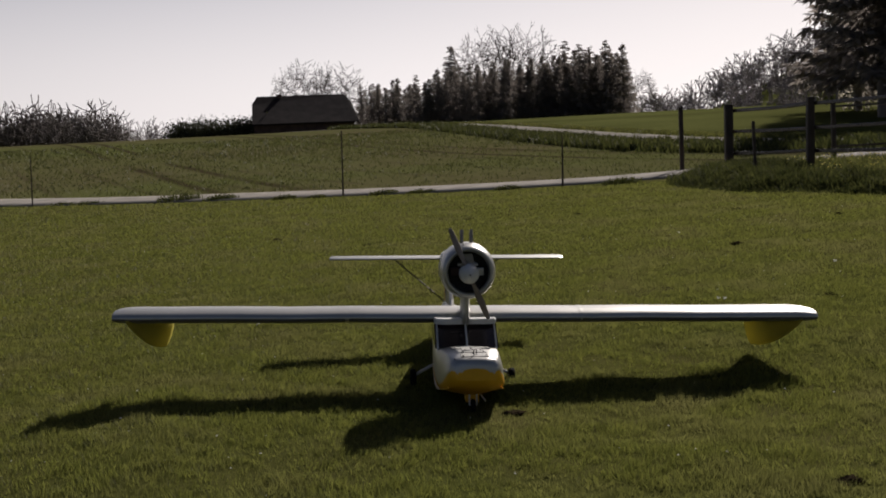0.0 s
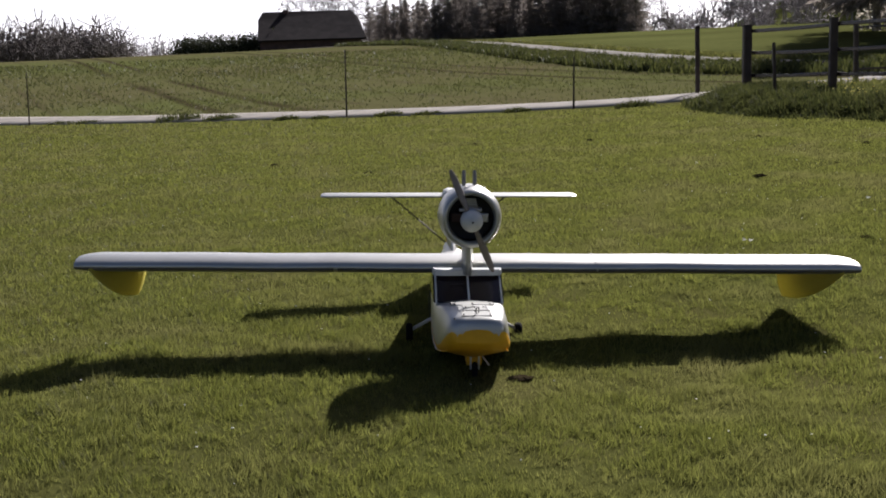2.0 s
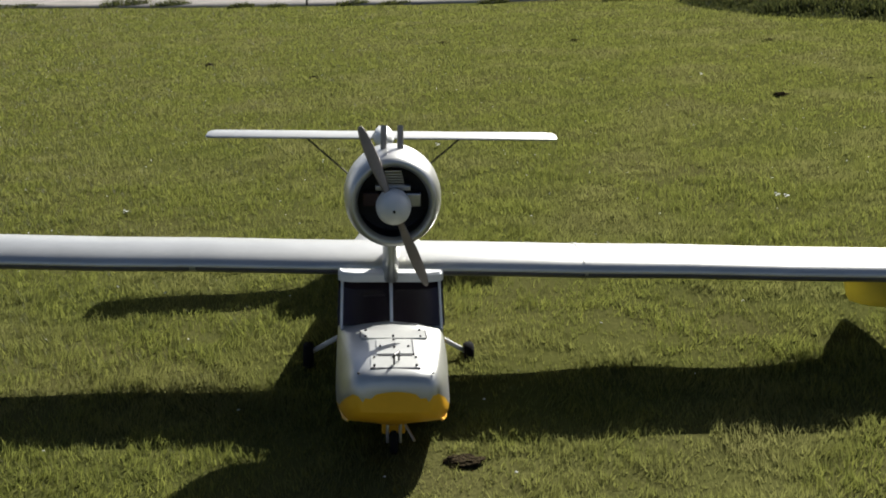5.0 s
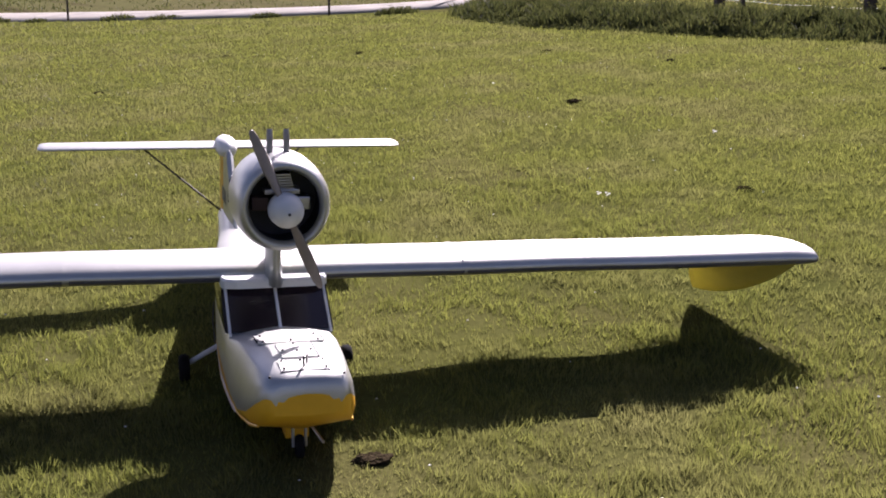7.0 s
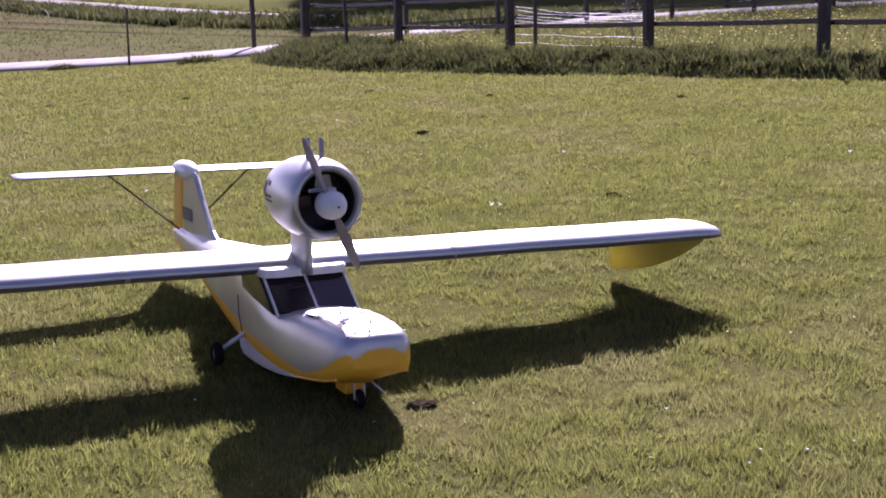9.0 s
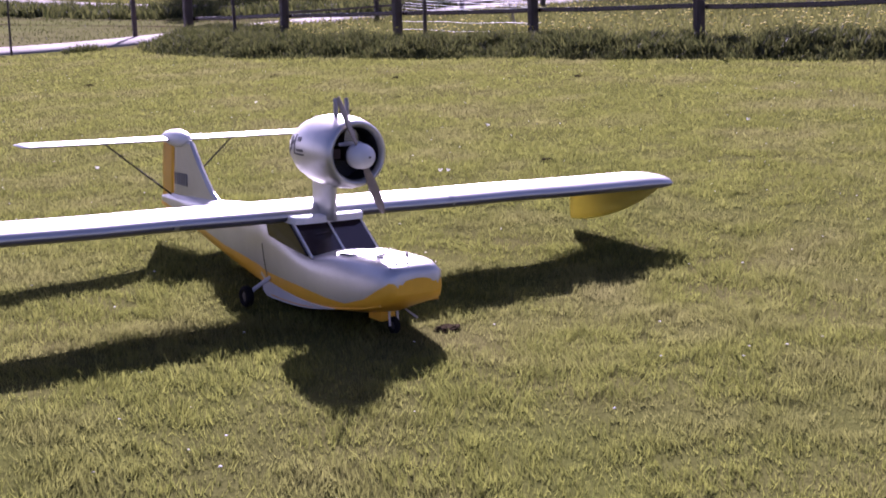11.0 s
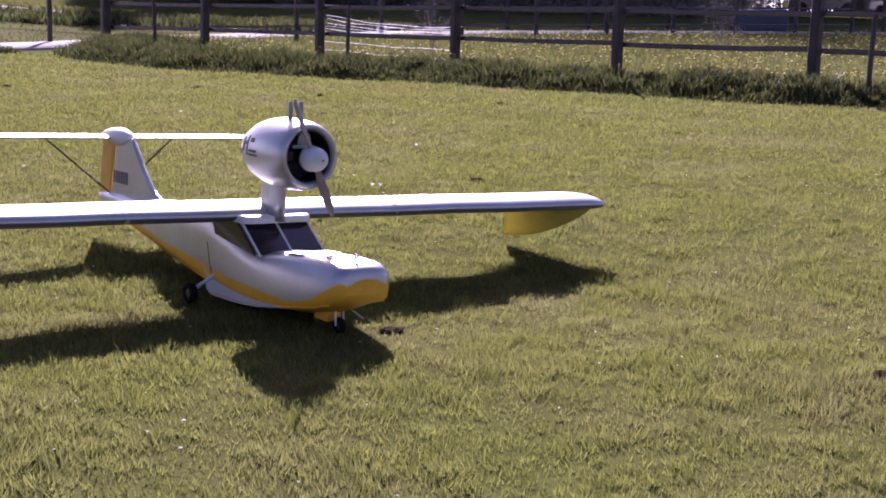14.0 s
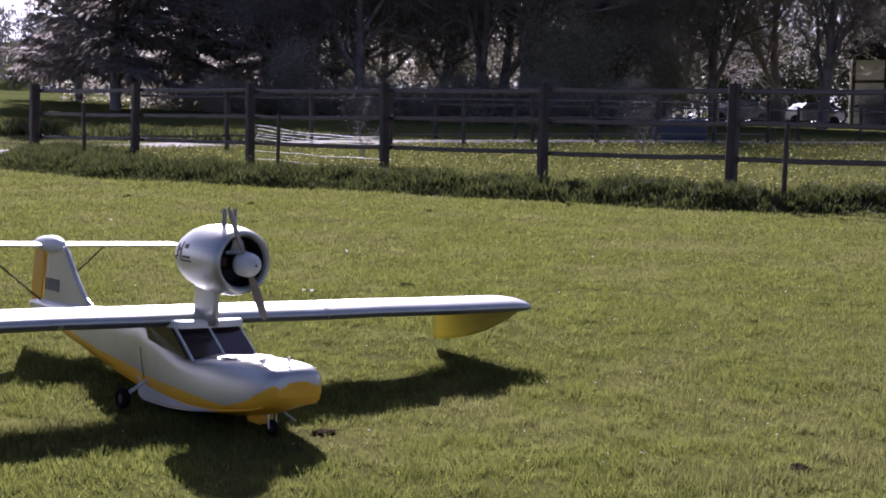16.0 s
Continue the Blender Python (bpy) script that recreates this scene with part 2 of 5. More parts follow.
BLUE = mat("faded_blue_sheet", (0.055, 0.065, 0.09), 0.6, vary=0.15, scale=2)
PETAL = mat("white_petals", (0.85, 0.85, 0.82), 0.6, vary=0.05, bump=0.0, translucent=0.3)


# ---- building helpers ----
def finish(ob, material, smooth=False):
    for m in (material if isinstance(material, (list, tuple)) else (material,)):
        ob.data.materials.append(m)
    if smooth:
        ob.data.shade_smooth()
    return ob


def part(name, bm, material, parent=None, label="", smooth=False):
    """Links a bmesh as one mesh object, under a thing or a part."""
    me = bpy.data.meshes.new(name)
    bm.to_mesh(me)
    bm.free()
    ob = finish(new(name, me), material, smooth)
    ob.parent = parent
    return tagged(ob, label) if label else ob


def raw(name, verts, faces, material, parent=None, smooth=False):
    """A mesh object from arrays of corners and of equal-sided faces."""
    me = bpy.data.meshes.new(name)
    v, f = np.asarray(verts, np.float32), np.asarray(faces, np.int32)
    k = f.shape[1]
    me.vertices.add(len(v))
    me.vertices.foreach_set("co", v.ravel())
    me.loops.add(f.size)
    me.loops.foreach_set("vertex_index", f.ravel())
    me.polygons.add(len(f))
    me.polygons.foreach_set("loop_start", np.arange(0, f.size, k, dtype=np.int32))
    me.update(calc_edges=True)
    ob = finish(new(name, me), material, smooth)
    ob.parent = parent
    return ob


def thing(name, label, category, m=None, group="", kind=""):
    ob = new(name)
    ob.empty_display_size = 0.1
    if m is not None:
        ob.matrix_world = m
    return tagged(ob, label, category, group, kind)


def box(bm, x0, x1, y0, y1, z0, z1, bevel=0.0, m=None):
    vs = [bm.verts.new((x, y, z)) for x in (x0, x1) for y in (y0, y1) for z in (z0, z1)]
    q = [(0, 1, 3, 2), (4, 6, 7, 5), (0, 4, 5, 1), (2, 3, 7, 6), (0, 2, 6, 4), (1, 5, 7, 3)]
    fs = [bm.faces.new([vs[i] for i in f]) for f in q]
    if bevel:
        es = {e for f in fs for e in f.edges}
        r = bmesh.ops.bevel(bm, geom=list(es), offset=bevel, segments=2, affect="EDGES", profile=0.6)
        vs = list({v for f in r["faces"] for v in f.verts} | {v for v in vs if v.is_valid})
    if m is not None:
        bmesh.ops.transform(bm, matrix=m, verts=vs)
    return bm


def rings(bm, loops, closed=True, cap0=True, cap1=True):
    """Skins a row of loops of corners; gives the faces row by row."""
    vs = [[bm.verts.new(p) for p in lp] for lp in loops]
    rows = []
    n = len(vs[0])
    for a, b in zip(vs, vs[1:]):
        rows.append([bm.faces.new((a[i], a[(i + 1) % n], b[(i + 1) % n], b[i])) for i in range(n if closed else n - 1)])
    if cap0:
        bm.faces.new(list(reversed(vs[0])))
    if cap1:
        bm.faces.new(vs[-1])
    return rows


def tube(bm, pts, radii, sides=10, cap=True):
    pts = [Vector(p) for p in pts]
    if not isinstance(radii, (list, tuple)):
        radii = [radii] * len(pts)
    loops = []
    for i, p in enumerate(pts):
        d = (pts[min(i + 1, len(pts) - 1)] - pts[max(i - 1, 0)]).normalized()
        u = d.orthogonal().normalized() if i == 0 else (u - d * u.dot(d)).normalized()
        w = d.cross(u)
        loops.append([p + radii[i] * (math.cos(a) * u + math.sin(a) * w) for a in (2 * math.pi * k / sides for k in range(sides))])
    rings(bm, loops, True, cap, cap)
    return bm


def lathe(bm, profile, centre=(0, 0, 0), sides=40, cap0=False, cap1=False):
    """Turns (along y, radius) rows round the y axis."""
    c = Vector(centre)
    loops = [[c + Vector((r * math.cos(a), y, r * math.sin(a))) for a in (2 * math.pi * k / sides for k in range(sides))] for y, r in profile]
    rings(bm, loops, True, cap0, cap1)
    bmesh.ops.recalc_face_normals(bm, faces=bm.faces)
    return bm


def smoothstep(a, b, x):
    t = np.clip((x - a) / (b - a), 0, 1)
    return t * t * (3 - 2 * t)


def speckle(x, y, cell, seed):
    """Smooth random values over the ground, from a wrapped grid of numbers."""
    g = np.random.default_rng(seed).uniform(0, 1, (256, 256))
    u, v = x / cell, y / cell
    i, j = np.floor(u).astype(int), np.floor(v).astype(int)
    fu, fv = u - i, v - j
    fu, fv = fu * fu * (3 - 2 * fu), fv * fv * (3 - 2 * fv)
    i0, j0, i1, j1 = i % 256, j % 256, (i + 1) % 256, (j + 1) % 256
    return (g[i0, j0] * (1 - fu) + g[i1, j0] * fu) * (1 - fv) + (g[i0, j1] * (1 - fu) + g[i1, j1] * fu) * fv


# ---- the land ----
LAWN_EDGE = [(6.6, 18.3), (5.5, 17.0), (4.9, 15.4), (5.05, 13.2), (6.28, 10.5), (7.78, 7.4), (8.95, 4.7), (10.5, 2.6), (12.6, -1.5), (15.0, -6.5)]
ROAD = [(-60.0, 66.0), (-30.0, 42.0), (-10.5, 28.6), (-5.6, 25.0), (-1.1, 21.9), (2.4, 19.1), (5.0, 17.95), (7.0, 19.0), (9.5, 20.6), (13.0, 20.6), (20.0, 18.8), (28.0, 15.8), (40.0, 11.0), (62.0, -2.0)]
TRACK = [(16.0, 21.5), (12.6, 27.0), (11.0, 32.0), (9.2, 46.0), (7.3, 62.0), (5.0, 78.0), (-1.0, 94.0), (-12.0, 104.0), (-34.0, 116.0)]


def height(x, y):
    """The ground's height: a lawn that rises gently, then a swell of fields, woods on hills far off."""
    x, y = np.asarray(x, float), np.asarray(y, float)
    sx = 55 * np.tanh(x / 55)
    sy = 95 * np.tanh(y / 95)
    z = 0.0371 * sx + 0.0318 * sy
    d = np.hypot(x + 0.4, y + 5.0)
    az = np.degrees(np.arctan2(x + 0.4, y + 5.0))
    front = np.exp(-(az / 50.0) ** 4)
    z = z + 2.40 * smoothstep(24, 108, d) * front * (1 - 0.0155 * (np.clip(az, -40, 40) + 4))
    z = z - 6.0 * smoothstep(135, 260, d)
    z = z + 34 * smoothstep(250, 420, d) * np.exp(-((az - 24) / 9.0) ** 2)
    z = z + 24 * smoothstep(300, 620, d) * np.exp(-((az + 16) / 9.0) ** 2)
    return z


def hz(x, y):
    return float(height(x, y))


def beyond(px, py, line):
    """Signed: positive on the far (left-hand) side of a line of corners."""
    best, sign = np.full(np.shape(px), 1e9), np.ones(np.shape(px))
    for (ax, ay), (bx, by) in zip(line, line[1:]):
        dx, dy = bx - ax, by - ay
        t = np.clip(((px - ax) * dx + (py - ay) * dy) / (dx * dx + dy * dy), 0, 1)
        r = np.hypot(px - ax - t * dx, py - ay - t * dy)
        s = np.sign(dx * (py - ay) - dy * (px - ax))
        near = r < best
        best, sign = np.where(near, r, best), np.where(near, s, sign)
    return best * sign


def relief(x, y):
    """Small unevenness of the lawn and the weedy bank along the fence."""
    e = beyond(x, y, LAWN_EDGE)
    bank = 0.10 * smoothstep(-0.05, 0.7, e) * (1 - smoothstep(1.6, 3.2, e)) * (np.asarray(y) > -8)
    r = np.hypot(x, y)
    bump = 0.008 * np.sin(3.1 * x + 1.3 * y) * np.sin(2.3 * y - 0.7 * x) + 0.006 * np.sin(7.7 * x - 5 * y + 1) * np.sin(6.1 * y + 2)
    dip = -0.055 * np.exp(-((x - 1.5) ** 2 + (y + 0.05) ** 2) / 0.72)
    rise = 0.095 * np.exp(-((x + 1.7) ** 2 + (y + 0.35) ** 2) / 1.2)
    return bank + dip + rise + bump * (1 - smoothstep(12, 30, r))


def build_ground():
    radii = [0.0]
    while radii[-1] < 2600:
        r = radii[-1]
        radii.append(r + (0.16 if r < 14 else 0.16 + (r - 14) * 0.035))
    seg = 300
    a = np.linspace(0, 2 * np.pi, seg, endpoint=False)
    rr = np.array(radii[1:])
    x, y = np.outer(rr, np.sin(a)), np.outer(rr, np.cos(a))
    z = height(x, y) + relief(x, y)
    v = np.concatenate([[[0, 0, float(relief(0.0, 0.0))]], np.stack([x, y, z], -1).reshape(-1, 3)])
    i = np.arange(len(rr) - 1)[:, None] * seg + 1
    j = np.arange(seg)[None]
    k = (j + 1) % seg
    q = np.stack([i + j, i + seg + j, i + seg + k, i + k], -1).reshape(-1, 4)[:, ::-1]
    ground = raw("ground", v, q, [LAWN, CROP, MEADOW], smooth=True)
    c = v[q].mean(1)
    past_road = beyond(c[:, 0], c[:, 1], ROAD) > 0
    past_track = beyond(c[:, 0], c[:, 1], TRACK) > 0
    past_edge = beyond(c[:, 0], c[:, 1], LAWN_EDGE) > 0.3
    far = np.hypot(c[:, 0], c[:, 1]) > 140
    idx = np.where(past_road, np.where(past_track & (c[:, 1] < 125), 1, 2), np.where(past_edge, 2, 0))
    idx[far] = 2
    ground.data.polygons.foreach_set("material_index", idx.astype(np.int32))
    # the middle of the sheet
    bm = bmesh.new()
    bm.from_mesh(ground.data)
    bm.verts.ensure_lookup_table()
    for n in range(seg):
        bm.faces.new((bm.verts[0], bm.verts[1 + (n + 1) % seg], bm.verts[1 + n]))
    bm.to_mesh(ground.data)
    bm.free()
    ground.data.shade_smooth()
    tagged(ground, "mown spring lawn running out into green fields and hills", "ground", kind="structure")


build_ground()


def ribbon(name, line, width, material, lift, label, category):
    """A road laid on the land."""
    pts = []
    for (ax, ay), (bx, by) in zip(line, line[1:]):
        n = max(2, int(math.hypot(bx - ax, by - ay) / 1.2))
        pts += [(ax + (bx - ax) * k / n, ay + (by - ay) * k / n) for k in range(n)]
    pts = np.array(pts + [line[-1]])
    for _ in range(6):
        pts[1:-1] = (pts[:-2] + 2 * pts[1:-1] + pts[2:]) / 4
    d = np.gradient(pts, axis=0)
    nrm = np.stack([-d[:, 1], d[:, 0]], 1) / np.linalg.norm(d, axis=1, keepdims=True)
    rows = []
    for s, dz in ((-1.06, -0.25), (-1, 0.0), (-0.4, 0.03), (0.4, 0.03), (1, 0.0), (1.06, -0.25)):
        wob = 1 + 0.05 * np.sin(np.arange(len(pts)) * 0.9 + s) if abs(s) > 0.9 else 1
        p = pts + nrm * (s * width / 2 * wob)[:, None] if not np.isscalar(wob) else pts + nrm * (s * width / 2)
        rows.append(np.column_stack([p, height(p[:, 0], p[:, 1]) + lift + dz]))
    v = np.stack(rows, 1).reshape(-1, 3)
    n, k = len(pts), len(rows)
    f = [(i * k + j, (i + 1) * k + j, (i + 1) * k + j + 1, i * k + j + 1) for i in range(n - 1) for j in range(k - 1)]
    ob = raw(name, v, np.array(f)[:, ::-1], material, smooth=True)
    return tagged(ob, label, category, kind="structure")


ribbon("road", ROAD, 2.1, ASPHALT, 0.02, "narrow pale grey country road past the lawn", "road")
ribbon("farm_track", TRACK, 2.0, TRACKDUST, 0.04, "pale farm track climbing between the fields", "road")


# ---- the seaplane model on the lawn ----
def airfoil(chord, thick, n=12):
    """(y, z) round a wing section, from the trailing edge over the top, y backwards from the leading edge."""
    ts = [0.5 * (1 - math.cos(math.pi * k / n)) for k in range(n + 1)]
    half = [5 * thick * (0.2969 * math.sqrt(t) - 0.126 * t - 0.3516 * t ** 2 + 0.2843 * t ** 3 - 0.1036 * t ** 4) for t in ts]
    top = [(t * chord, chord * (h * 1.15 + 0.02 * math.sin(math.pi * t))) for t, h in zip(ts, half)]
    low = [(t * chord, chord * (-h * 0.85 + 0.01 * math.sin(math.pi * t))) for t, h in zip(ts, half)]
    return top[::-1] + low[1:-1]


def wing_mesh(stations, tilt=0.0):
    """stations: x, leading edge y, z, chord, thickness."""
    bm = bmesh.new()
    loops = [[(x, y0 + y, z0 + z - y * tilt) for y, z in airfoil(c, t)] for x, y0, z0, c, t in stations]
    rings(bm, loops)
    bmesh.ops.recalc_face_normals(bm, faces=bm.faces)
    # faces turned downwards take the second, darker material
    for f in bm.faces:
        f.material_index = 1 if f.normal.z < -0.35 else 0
        f.smooth = True
    return bm


def hull_rows():
    # y, keel z, chine (half width, z), colour line (half width, z), side top (half width, z), crown z
    return [
        (-0.316, 0.192, 0.092, 0.195, 0.088, 0.222, 0.064, 0.244, 0.252),
        (-0.311, 0.184, 0.098, 0.188, 0.100, 0.238, 0.082, 0.272, 0.278),
        (-0.300, 0.165, 0.110, 0.172, 0.115, 0.240, 0.098, 0.290, 0.295),
        (-0.255, 0.135, 0.126, 0.148, 0.136, 0.212, 0.112, 0.297, 0.303),
        (-0.175, 0.100, 0.140, 0.126, 0.153, 0.164, 0.123, 0.298, 0.306),
        (-0.050, 0.066, 0.150, 0.104, 0.164, 0.126, 0.136, 0.293, 0.303),
        (0.090, 0.042, 0.155, 0.080, 0.170, 0.124, 0.147, 0.283, 0.294),
        (0.220, 0.028, 0.158, 0.062, 0.172, 0.130, 0.156, 0.262, 0.279),
        (0.330, 0.024, 0.158, 0.052, 0.171, 0.134, 0.158, 0.276, 0.284),
        (0.450, 0.022, 0.158, 0.046, 0.170, 0.137, 0.160, 0.320, 0.322),
        (0.600, 0.024, 0.154, 0.044, 0.166, 0.142, 0.158, 0.372, 0.374),
        (0.690, 0.030, 0.150, 0.046, 0.160, 0.150, 0.154, 0.382, 0.384),
        (0.700, 0.066, 0.146, 0.080, 0.158, 0.154, 0.152, 0.382, 0.384),
        (0.900, 0.084, 0.130, 0.098, 0.142, 0.166, 0.138, 0.376, 0.386),
        (1.200, 0.112, 0.104, 0.128, 0.114, 0.176, 0.108, 0.350, 0.364),
        (1.500, 0.146, 0.074, 0.160, 0.082, 0.204, 0.076, 0.326, 0.340),
        (1.800, 0.184, 0.048, 0.196, 0.052, 0.232, 0.048, 0.314, 0.326),
        (2.080, 0.216, 0.028, 0.226, 0.030, 0.252, 0.028, 0.306, 0.316),
        (2.225, 0.232, 0.012, 0.238, 0.013, 0.260, 0.012, 0.300, 0.306),
    ]


def hull_loop(r):
    y, k, cw, cz, lw, lz, tw, tz, cr = r
    right = [(0, k), (cw * 0.55, k + (cz - k) * 0.5), (cw, cz), ((cw + lw) / 2 + 0.004, (cz + lz) / 2), (lw, lz),
             (lw * 0.55 + tw * 0.45 + 0.004, lz + (tz - lz) * 0.55), (tw + 0.002, tz - 0.012), (tw - 0.010, tz), (tw * 0.5, (tz + 2 * cr) / 3), (0, cr)]
    return [(x, y, z) for x, z in right] + [(-x, y, z) for x, z in right[-2:0:-1]]


def build_seaplane():
    m = pose(-0.012, 0.0, 0.0, 0, 2.2, 0)
    plane = thing("seaplane_model", "large silver and yellow radio-controlled seaplane parked on the lawn", "model plane", m)

    bm = bmesh.new()
    rows = rings(bm, [hull_loop(r) for r in hull_rows()])
    ys = [r[0] for r in hull_rows()]
    for i, row in enumerate(rows):
        y = (ys[i] + ys[i + 1]) / 2
        for j, f in enumerate(row):
            k = min(j, 17 - j)
            f.smooth = True
            if k == 3 or k == 2:
                f.material_index = 1
            elif k < 2:
                f.material_index = 2 if 0.2 < y < 0.7 else 1
    bm.normal_update()
    bmesh.ops.recalc_face_normals(bm, faces=bm.faces)
    for f in bm.faces:
        if len(f.verts) > 4:
            f.material_index = 1
    hull = part("hull", bm, [SILVER, YELLOW, WHITE], plane, "silver hull with a yellow band and a flat yellow nose")

    # seam strip along the chine
    for s in (-1, 1):
        bm = bmesh.new()
        tube(bm, [(s * (r[2] + 0.003), r[0], r[3]) for r in hull_rows()[3:11]], 0.004, 6)
        part("chine_strip", bm, YELLOW, hull)

    # white crescent of the planing bottom, deepest at the step
    for s in (-1, 1):
        bm = bmesh.new()
        loops = []
        for k in range(15):
            u = k / 14
            y = 0.695 - 0.66 * u
            cw, cz = (float(np.interp(y, [r[0] for r in hull_rows()], [r[i] for r in hull_rows()])) for i in (2, 3))
            rise = 0.070 * (1 - u) ** 1.15
            low = cz - 0.012 * (1 - u) - 0.004
            loops.append([(s * (cw - 0.03), y, low + 0.004), (s * (cw + 0.004), y, low), (s * (cw + 0.012), y, cz + rise), (s * (cw - 0.02), y, cz + rise)])
        rings(bm, loops)
        bmesh.ops.recalc_face_normals(bm, faces=bm.faces)
        part("spray_plate", bm, WHITE, hull, "white crescent along the planing bottom")

    # cabin: body behind the panes, panes, frames and roof
    bm = bmesh.new()
    top = [(-0.158, 0.405, 0.392), (0.158, 0.405, 0.392), (0.150, 0.80, 0.392), (-0.150, 0.80, 0.392)]
    base = [(-0.156, 0.222, 0.256), (0.156, 0.222, 0.256), (0.158, 0.62, 0.290), (-0.158, 0.62, 0.290)]
    base[2], base[3] = (0.150, 0.80, 0.350), (-0.150, 0.80, 0.350)
    rings(bm, [base, top])
    bmesh.ops.recalc_face_normals(bm, faces=bm.faces)
    cabin = part("cabin", bm, SILVER, plane)
    off = 0.004

    def pane(name, corners, lift, label=""):
        bm = bmesh.new()
        c = [Vector(p) for p in corners]
        n = (c[1] - c[0]).cross(c[-1] - c[0]).normalized()
        a = [p + n * lift for p in c]
        b = [p - n * 0.002 for p in c]
        rings(bm, [b, a])
        bmesh.ops.recalc_face_normals(bm, faces=bm.faces)
        return part(name, bm, TINT, cabin, label)

    def on_front(x, t):
        return (x, 0.222 + 0.183 * t, 0.256 + 0.136 * t)

    pane("windscreen_pane", [on_front(-0.150, 0.08), on_front(-0.004, 0.08), on_front(-0.004, 0.97), on_front(-0.150, 0.97)], 0.006, "dark tinted windscreen half")
    pane("windscreen_pane", [on_front(0.004, 0.08), on_front(0.150, 0.08), on_front(0.150, 0.97), on_front(0.004, 0.97)], 0.006, "dark tinted windscreen half")
    for s in (-1, 1):
        q = [(s * 0.1590, 0.250, 0.264), (s * 0.1640, 0.46, 0.288), (s * 0.1625, 0.590, 0.306), (s * 0.1600, 0.620, 0.372), (s * 0.1590, 0.412, 0.384)]
        pane("side_pane", q if s > 0 else q[::-1], 0.008, "dark side window")
    bm = bmesh.new()
    tube(bm, [on_front(0, 0.0), on_front(0, 1.0)], 0.005, 8)
    bmesh.ops.translate(bm, vec=(0, -0.005, 0.005), verts=bm.verts)
    part("windscreen_post", bm, WHITE, cabin)
    for s in (-1, 1):
        bm = bmesh.new()
        tube(bm, [on_front(s * 0.155, 0.0), on_front(s * 0.155, 1.0)], 0.0045, 8)
        bmesh.ops.translate(bm, vec=(0, -0.003, 0.004), verts=bm.verts)
        part("windscreen_post", bm, WHITE, cabin)
    bm = bmesh.new()
    tube(bm, [on_front(-0.085, 0.56), on_front(-0.02, 0.58)], 0.0015, 6)
    bmesh.ops.translate(bm, vec=(0, -0.009, 0.009), verts=bm.verts)
    part("wiper", bm, DARKMETAL, cabin)

    bm = bmesh.new()
    out = [(-0.120, 0.345), (0.120, 0.345), (0.158, 0.356), (0.168, 0.38), (0.166, 0.60), (-0.166, 0.60), (-0.168, 0.38), (-0.158, 0.356)]
    rise = lambda y: 0.10 * min(max(y - 0.345, 0.0), 0.07)
    rings(bm, [[(x, y, 0.378) for x, y in out], [(x, y, 0.400 + rise(y)) for x, y in out], [(x * 0.97, y + 0.006, 0.407 + rise(y)) for x, y in out]])
    bmesh.ops.recalc_face_normals(bm, faces=bm.faces)
    part("cabin_roof", bm, WHITE, plane, "white roof plate ahead of the wing", smooth=False)

    # wing
    Y0, C, ZW = 0.395, 0.470, 0.404
    st = []
    for x in (-1.905, -1.90, -1.888, -1.865, -1.83, -1.79, -1.3, -0.95, -0.645, -0.625, -0.3, 0.0, 0.3, 0.625, 0.645, 0.95, 1.3, 1.79, 1.83, 1.865, 1.888, 1.90, 1.905):
        e = max(0.0, (abs(x) - 1.795) / 0.111)
        k = math.sqrt(max(0.0, 1 - e * e * 0.92))
        c = C * (0.66 + 0.34 * k)
        st.append((x, Y0 + (C - c) * 0.06 - 0.055 * x, ZW + 0.002 * math.sin(9 * x), c, 0.172 * (0.55 + 0.45 * k) * C / c))
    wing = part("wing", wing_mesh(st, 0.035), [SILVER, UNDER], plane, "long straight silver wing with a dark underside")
    for s in (-1, 1):
        bm = bmesh.new()
        prof = [(y * 1.004 - 0.001, z * 1.012 - y * 0.035) for y, z in airfoil(C, 0.172)]
        loops = [[(s * 0.635 + dx, Y0 + y - 0.055 * s * 0.635, ZW + 0.0005 + z) for y, z in prof] for dx in (-0.010, 0.010)]
        rings(bm, loops, cap0=False, cap1=False)
        bmesh.ops.recalc_face_normals(bm, faces=bm.faces)
        part("seam_tape", bm, SILVER, wing, smooth=True)
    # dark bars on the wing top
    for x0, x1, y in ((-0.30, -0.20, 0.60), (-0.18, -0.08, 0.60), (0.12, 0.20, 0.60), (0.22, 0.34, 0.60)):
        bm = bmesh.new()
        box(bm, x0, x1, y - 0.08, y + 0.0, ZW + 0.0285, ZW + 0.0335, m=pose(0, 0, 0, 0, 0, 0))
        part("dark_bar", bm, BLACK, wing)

    # pylon
    bm = bmesh.new()
    sec = lambda y0, y1, w: [(w * math.sin(a) * (1 if math.cos(a) > -0.2 else 0.8), (y0 + y1) / 2 - (y1 - y0) / 2 * math.cos(a)) for a in (2 * math.pi * k / 20 for k in range(20))]
    rings(bm, [[(x, y, z) for x, y in sec(y0, y1, w)] for z, y0, y1, w in ((0.386, 0.305, 0.500, 0.027), (0.46, 0.305, 0.497, 0.026), (0.53, 0.302, 0.495, 0.026), (0.60, 0.296, 0.500, 0.032))])
    bmesh.ops.recalc_face_normals(bm, faces=bm.faces)
    part("engine_pylon", bm, SILVER, plane, smooth=True)

    # cowling
    cz = 0.675
